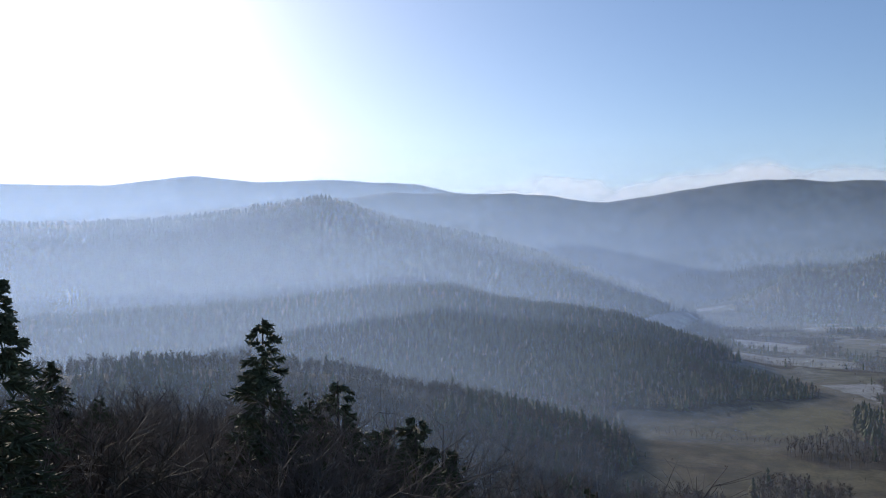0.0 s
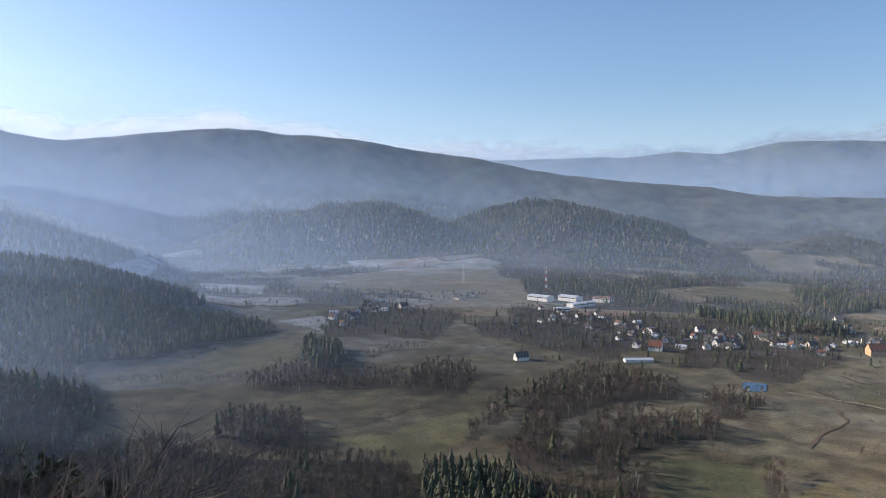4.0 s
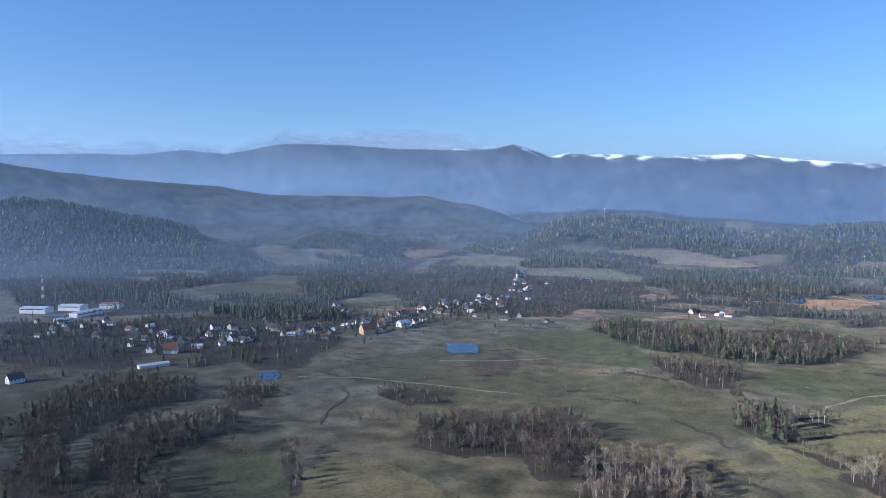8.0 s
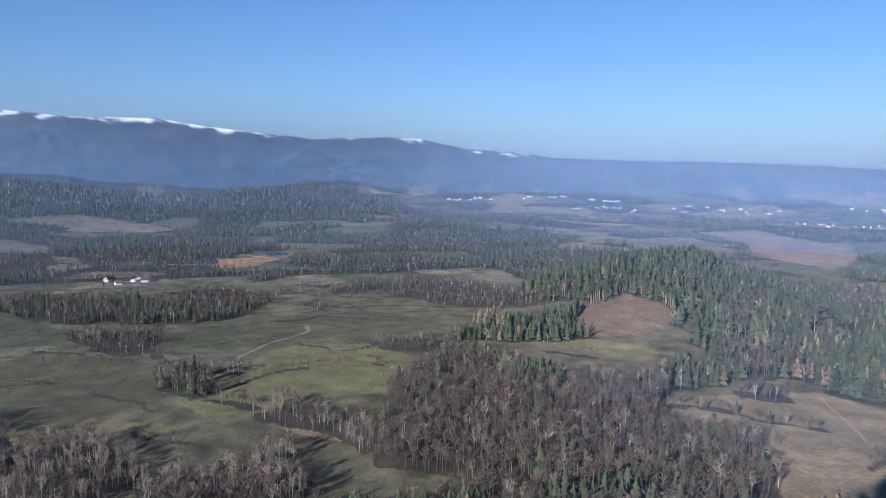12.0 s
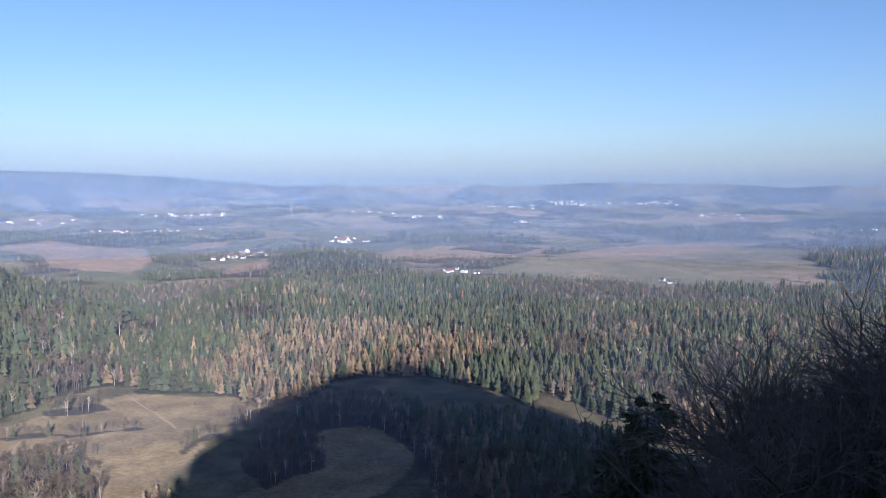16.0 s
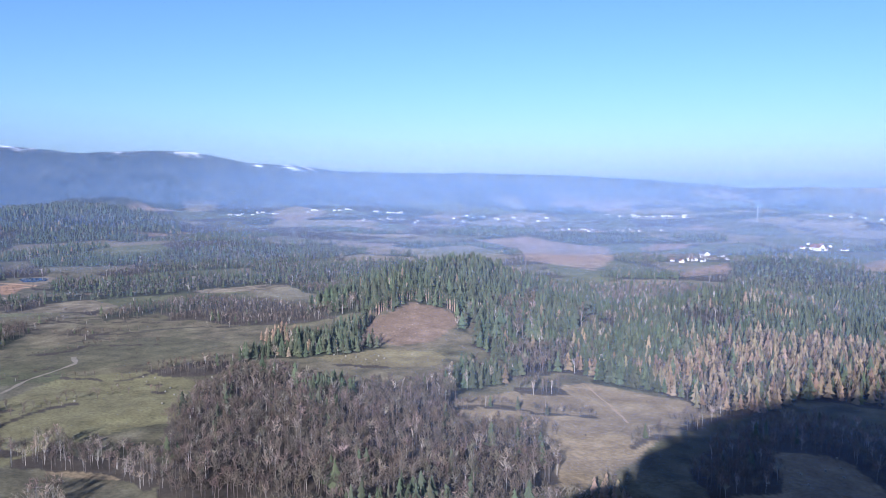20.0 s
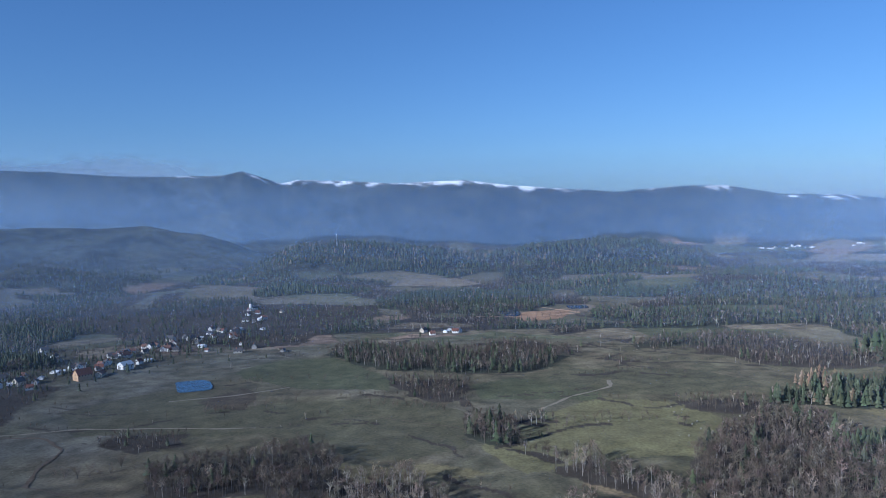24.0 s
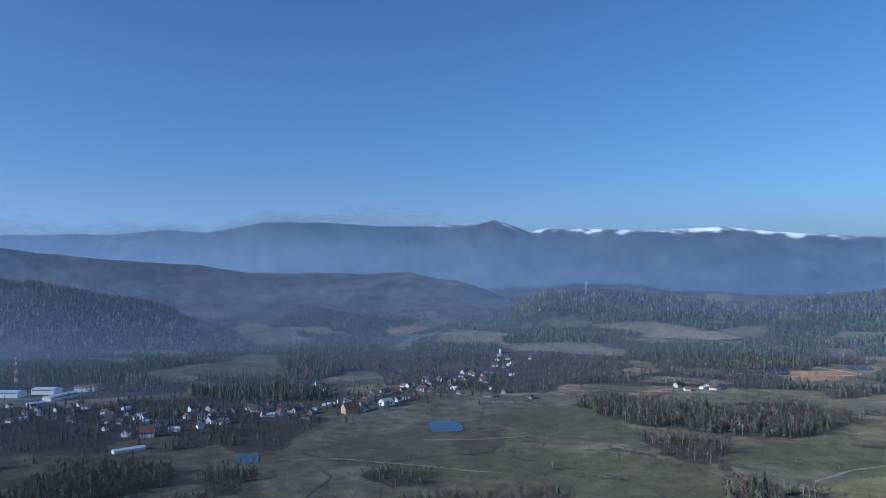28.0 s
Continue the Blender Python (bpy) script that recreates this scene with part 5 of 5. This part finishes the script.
FIELD_TWIGS = varied("field_twigs", (0.15, 0.115, 0.085), 0.9, 1.0, 0.35, 8.0, 0.0)


def bare_tree(name, label, seed, depth, m):
    g = np.random.default_rng(seed)
    ob = tagged(new(name), label, "tree", "bare trees round the lookout")
    a, b = bmesh.new(), bmesh.new()
    grow(a, b, Vector((0, 0, -0.04)), Vector((g.normal(0, 0.06), g.normal(0, 0.06), 1)).normalized(), 0.46, 0.018, depth, g)
    top = max(v.co.z for b_ in (a, b) for v in b_.verts)
    for b_ in (a, b):
        bmesh.ops.scale(b_, vec=(1 / top,) * 3, verts=b_.verts)
    part("trunk", a, DARK_BARK if depth > 2 else TRUNK, ob)
    part("crown", b, TWIGS if depth > 2 else FIELD_TWIGS, ob)
    ob.matrix_basis = m
    return ob


def fir_tree(name, label, seed, whorls, thin, m, group="conifers round the lookout", pine=False):
    g = np.random.default_rng(seed)
    ob = tagged(new(name), label, "tree", group)
    bm = bmesh.new()
    tube(bm, (0, 0, -0.04), (0, 0, 0.97), 0.011 if pine else 0.016, 0.002, 7)
    part("trunk", bm, DARK_BARK, ob)
    v, f, tint = [], [], []
    for k in range(whorls):
        t = k / whorls
        z = 0.96 - (0.62 if pine else 0.80) * t + g.normal(0, 0.016)
        reach = 0.02 + 0.17 * min(1, 2.0 * t) if pine else 0.035 + 0.24 * t ** 0.8
        for b in range(int(g.integers(4, 7))):
            a = g.uniform(0, 6.28)
            if g.random() < thin:
                continue
            out = reach * g.uniform(0.45, 1.15)
            lift = z + g.normal(0, 0.022)
            tip = np.array((math.cos(a) * out, math.sin(a) * out, lift + out * (g.uniform(-0.15, 0.45) if pine else g.uniform(-0.42, 0.02))))
            root = np.array((0, 0, lift))
            side = np.array((-math.sin(a), math.cos(a), 0))
            for n in range(70 if pine else 34):
                s = g.uniform(0.4 if pine else 0.25, 1.0)
                c = root + (tip - root) * s
                w = (reach * 0.30 * (1.1 - 0.6 * s) + 0.008) * (0.6 if pine else 1)
                e = c + side * g.uniform(-1, 1) * w + np.array((math.cos(a), math.sin(a), 0)) * w * 0.7 + np.array((0, 0, (g.uniform(-0.5, 1.1) if pine else g.uniform(-0.9, 0.5)) * w))
                o = np.cross(e - c, g.normal(size=3))
                o = o / (np.linalg.norm(o) + 1e-9) * (0.0024 if pine else 0.004)
                q = len(v)
                v += [c - o, c + o, e + o * 0.6, e - o * 0.6]
                f.append((q, q + 1, q + 2, q + 3))
                tint += [FIR_TINT * (0.75 + 0.5 * g.random())] * 4
    me = sheet("crown", np.array(v), np.array(f), LEAF, smooth=False)
    paint(me, "tint", np.array(tint))
    crown = new("crown", me)
    crown.parent = ob
    ob.matrix_basis = m
    return ob


def rooted(az, r, el, turn, sink=0.0):
    """Pose and size that bring the top of a tree of height 1 to elevation el."""
    m = at(az, r, turn)
    high = float(sight(el, r)) - m.translation.z + sink
    return m @ Matrix.Scale(max(high, 2.0), 4)


FIR_SPOTS = [(-40.9, 38, -0.2), (-37.6, 62, -6.2), (-18.3, 52, -8.2), (-12.5, 62, -11.3), (-10.6, 66, -13.2), (-15.2, 60, -12.2), (0.8, 75, -15.8),
             (171, 118, -14.9), (179, 105, -14.2), (192.5, 52, -11.5), (196, 40, -9), (169, 130, -18), (186, 90, -14.5), (8, 120, -20.5), (-23.7, 46, -3.5)]
fir_kinds = {}
for k, (az, r, el) in enumerate(FIR_SPOTS):
    n = k % 4
    m = rooted(az, r, el, 80 * k)
    if n not in fir_kinds:
        fir_kinds[n] = fir_tree("spruce", "dark green spruce with ragged branches on the lookout slope", 40 + n, (40, 44, 34, 42)[n], (0.2, 0.05, 0.22, 0.1)[n], m)
    else:
        again(fir_kinds[n], m)

PINE_SPOTS = [(-16.2, 60, -13.2), (-12.6, 55, -12.3), (-14, 58, -14.4), (-9.2, 60, -15.8), (-3.2, 62, -16.4), (0.6, 66, -16.6), (-1.2, 60, -17.0), (4.6, 70, -18.2),
              (-20.4, 55, -9.6), (-34.6, 50, -8.8), (-7.4, 58, -17.4)]
pines = {}
for k, (az, r, el) in enumerate(PINE_SPOTS):
    n, m = k % 3, rooted(az, r, el, 130 * k)
    if n not in pines:
        pines[n] = fir_tree("pine", "dark green pine with open tufted boughs on the lookout slope", 140 + n, (34, 38, 36)[n], 0.1, m, "pines round the lookout", True)
    else:
        again(pines[n], m)

BARE_LINE = [(-46, -6), (-40, -6.8), (-33.7, -7.4), (-28.9, -8), (-20.2, -8.7), (-16, -10.5), (-13.9, -12.9), (-7.5, -14.9), (-3, -15), (-1.3, -14.2), (1, -16), (5, -18), (12, -21)]
BACK_LINE = [(164, -24), (168.6, -20.5), (172, -19.8), (176, -18.5), (178, -16.5), (179.3, -12.5), (180.3, -9.6), (182, -9.6), (186, -9.8), (187.5, -8.6), (189.5, -7.2), (191.6, -5.9), (194.4, -4), (197, -3.2), (208, -2)]
bare_kinds = {}
count = 0
for line, a0, a1, total in ((BARE_LINE, -44, 7, 180), (BACK_LINE, 178, 206, 150)):
    for k in range(total):
        az = a0 + (a1 - a0) * (k + rng.uniform(-0.5, 0.5)) / total
        r = float(rng.uniform(36, 85)) if line is BARE_LINE else float(rng.uniform(46, 120))
        el = float(crest(az, line)) - float(abs(rng.normal(0, 2.0))) * (0.1 if k % 3 == 0 else 1)
        m = rooted(az, r, el, float(rng.uniform(0, 360)))
        n = count % 6
        count += 1
        if n not in bare_kinds:
            bare_kinds[n] = bare_tree("bare_tree", "leafless grey-brown tree with fine twigs on the lookout slope", 60 + n, 3, m)
        else:
            again(bare_kinds[n], m)

# undergrowth on the slopes right below the lookout
x, y = spots(30, 172, 2.9, -58, 212)
r, az = polar(x, y)
m = ((az < 10) | (az > 163)) & (rng.random(len(x)) < 0.8)
x, y, r, az = x[m], y[m], r[m], az[m]
limit = np.where(az < 90, crest(az, BARE_LINE) - 1.2, crest(az, BACK_LINE) - 2.5)
room = sight(limit, r) - land(x, y)
m = room > 1.5
x, y, room = x[m], y[m], room[m]
high = np.minimum(rng.uniform(2.5, 6.0, len(x)) * np.where(polar(x, y)[1] < 90, 1.5, 1.0), room)
hue = rng.uniform(0.55, 1.1, (len(x), 1)) * (1 + rng.uniform(-0.08, 0.08, (len(x), 3)))
dense = [bare_form(14, 130, s + 70, 0.17, 0.36) for s in range(6)]
# tint cut to 0.6: the slope's shade is put into the brushwood colour
stand("undergrowth", "dense leafless brushwood on the lookout slope", dense, x, y, high, BARE_TINT * 0.6 * hue, [TWIG, DARK_BARK])

# single trees and rows in the meadows
ROWS = [(5, 14, 830, 835, 26), (14, 17.5, 850, 900, 8), (47, 49.5, 640, 560, 7), (56, 62, 660, 640, 8), (66, 73, 820, 850, 10), (78, 84, 800, 760, 12), (92, 100, 700, 740, 12),
        (124, 132, 690, 720, 14), (128, 131, 590, 560, 8), (84, 97, 1530, 1560, 26), (70, 80, 980, 940, 9), (139, 143, 620, 660, 16)]
lone = {}
count = 0
for a0, a1, d0, d1, total in ROWS:
    for k in range(total):
        t = (k + rng.uniform(-0.3, 0.3)) / total
        m = at(a0 + (a1 - a0) * t, d0 + (d1 - d0) * t + rng.normal(0, 4), float(rng.uniform(0, 360))) @ Matrix.Scale(float(rng.uniform(7, 14)), 4)
        n = count % 4
        count += 1
        if n not in lone:
            lone[n] = bare_tree("field_tree", "leafless tree standing in a row in the meadows", 90 + n, 2, m)
            lone[n]["group"] = "meadow trees"
        else:
            again(lone[n], m)
for az, r, h in ((153.6, 560, 26), (153.9, 568, 20), (118.2, 1000, 9)):
    fir_tree("lone_spruce", "tall dark spruce standing at the edge of a meadow", int(az * 10), 24, 0.05, at(az, r, 30) @ Matrix.Scale(h, 4), "meadow spruces")

# pale crags on the wooded knoll
for az, r, h, n in ((143.3, 1040, 6, 0), (141.7, 1035, 5, 1), (140.6, 1040, 4, 2)):
    bm = bmesh.new()
    bmesh.ops.create_icosphere(bm, subdivisions=3, radius=1.0)
    for vert in bm.verts:
        k = 1 + 0.55 * noise.cell(vert.co * 2.2 + Vector((n * 9, 0, 0))) * 0.6 + 0.35 * noise.noise(vert.co * 5)
        vert.co = Vector((vert.co.x * 0.42, vert.co.y * 0.42, vert.co.z)) * k
    me = bpy.data.meshes.new("crag")
    bm.to_mesh(me)
    bm.free()
    me.materials.append(ROCK)
    ob = tagged(new("crag", me), "pale granite crag rising from the woods", "rock", "crags")
    ob.matrix_basis = at(az, r, 40 * n, 7) @ Matrix.Scale(h, 4)

# the woods on the summit behind
x, y = place(rng.uniform(214, 296, 1500), rng.uniform(60, 380, 1500))
stand("summit_woods", "bare and evergreen trees on the wooded summit", BARES[1] + FIRS[1], x, y, rng.uniform(8, 15, len(x)), BARE_TINT * rng.uniform(0.7, 1.1, (len(x), 1)), [TWIG, TRUNK])

# tall pines with bare pale stems along the upper edge of the felled patch
PINE_STEM = varied("pine_stem", (0.42, 0.29, 0.20), 0.9, 0.8, 0.25, 4.0, 0.2)


def edge_pine(seed, m):
    g = np.random.default_rng(seed)
    ob = tagged(new("edge_pine"), "tall pine with a bare pale stem at the felled patch", "tree", "pines at the felled patch")
    bm = bmesh.new()
    tube(bm, (0, 0, -0.03), (0, 0, 0.9), 0.016, 0.008, 5)
    part("trunk", bm, PINE_STEM, ob)
    v, f = [], []
    for k in range(70):
        c = np.array((g.normal(0, 0.06), g.normal(0, 0.06), g.uniform(0.66, 1.0)))
        e, o = c + g.normal(size=3) * 0.06, g.normal(size=3) * 0.018
        q = len(v)
        v += [c - o, c + o, e]
        f.append((q, q + 1, q + 2))
    me = sheet("crown", np.array(v), np.array(f), LEAF, smooth=False)
    paint(me, "tint", np.repeat(FIR_TINT[None] * 1.1, len(v), 0))
    new("crown", me).parent = ob
    ob.matrix_basis = m
    return ob


pines = {}
for k in range(60):
    a = 115.9 + 7.3 * (k + rng.uniform(-0.4, 0.4)) / 60
    d = float(np.interp(a, [115.3, 116.8, 119.7, 122.6, 123.4], [914, 988, 1024, 1001, 967])) + 5 + abs(rng.normal(0, 5))
    m = at(a, d, 33 * k) @ Matrix.Scale(float(rng.uniform(17, 23)), 4)
    n = k % 4
    if n in pines:
        again(pines[n], m)
    else:
        pines[n] = edge_pine(300 + n, m)
# stumps and brash left on the felled patch
stump = None
for k in range(60):
    m = at(119.3 + rng.normal(0, 1.3), 950 + rng.normal(0, 32), 50 * k) @ Matrix.Scale(float(rng.uniform(0.7, 1.6)), 4)
    if stump is None:
        stump = tagged(new("stump"), "pale cut tree stump on the felled slope", "stump", "stumps on the felled patch")
        bm = bmesh.new()
        tube(bm, (0, 0, -0.4), (0, 0, 0.7), 0.55, 0.42, 8)
        part("bole", bm, BARK, stump)
        bm = bmesh.new()
        bmesh.ops.create_cone(bm, segments=8, radius1=0.42, radius2=0.40, depth=0.06, cap_ends=True, matrix=pose(0, 0, 0.74))
        part("cut_face", bm, PINE_STEM, stump)
        stump.matrix_basis = m
    else:
        again(stump, m)
# hay bales scattered over the meadows
BALE = varied("wrapped_bale", (0.24, 0.22, 0.17), 0.8, 1.0, 0.15, 6.0, 0.2)
bale = None
for k in range(46):
    c = ((100, 760, 4, 50), (104, 700, 2, 40), (117, 830, 3, 16), (150, 520, 3, 30), (72, 1180, 2, 30))[k % 5]
    m = at(c[0] + rng.normal(0, c[2] * 0.6), c[1] + rng.normal(0, c[3] * 0.7), float(rng.uniform(0, 180)), 0.7) @ pose(0, 0, 0, 90)
    if bale is None:
        bm = bmesh.new()
        bmesh.ops.create_cone(bm, segments=14, radius1=0.8, radius2=0.8, depth=1.3, cap_ends=True)
        bmesh.ops.bevel(bm, geom=[e for e in bm.edges if len(e.link_faces) == 2 and e.calc_face_angle() > 1.2], offset=0.12, segments=2, affect="EDGES")
        me = bpy.data.meshes.new("hay_bale")
        bm.to_mesh(me)
        bm.free()
        me.materials.append(BALE)
        bale = tagged(new("hay_bale", me), "pale round hay bale lying in the meadow", "hay bale", "hay bales")
        bale.matrix_basis = m
    else:
        again(bale, m)
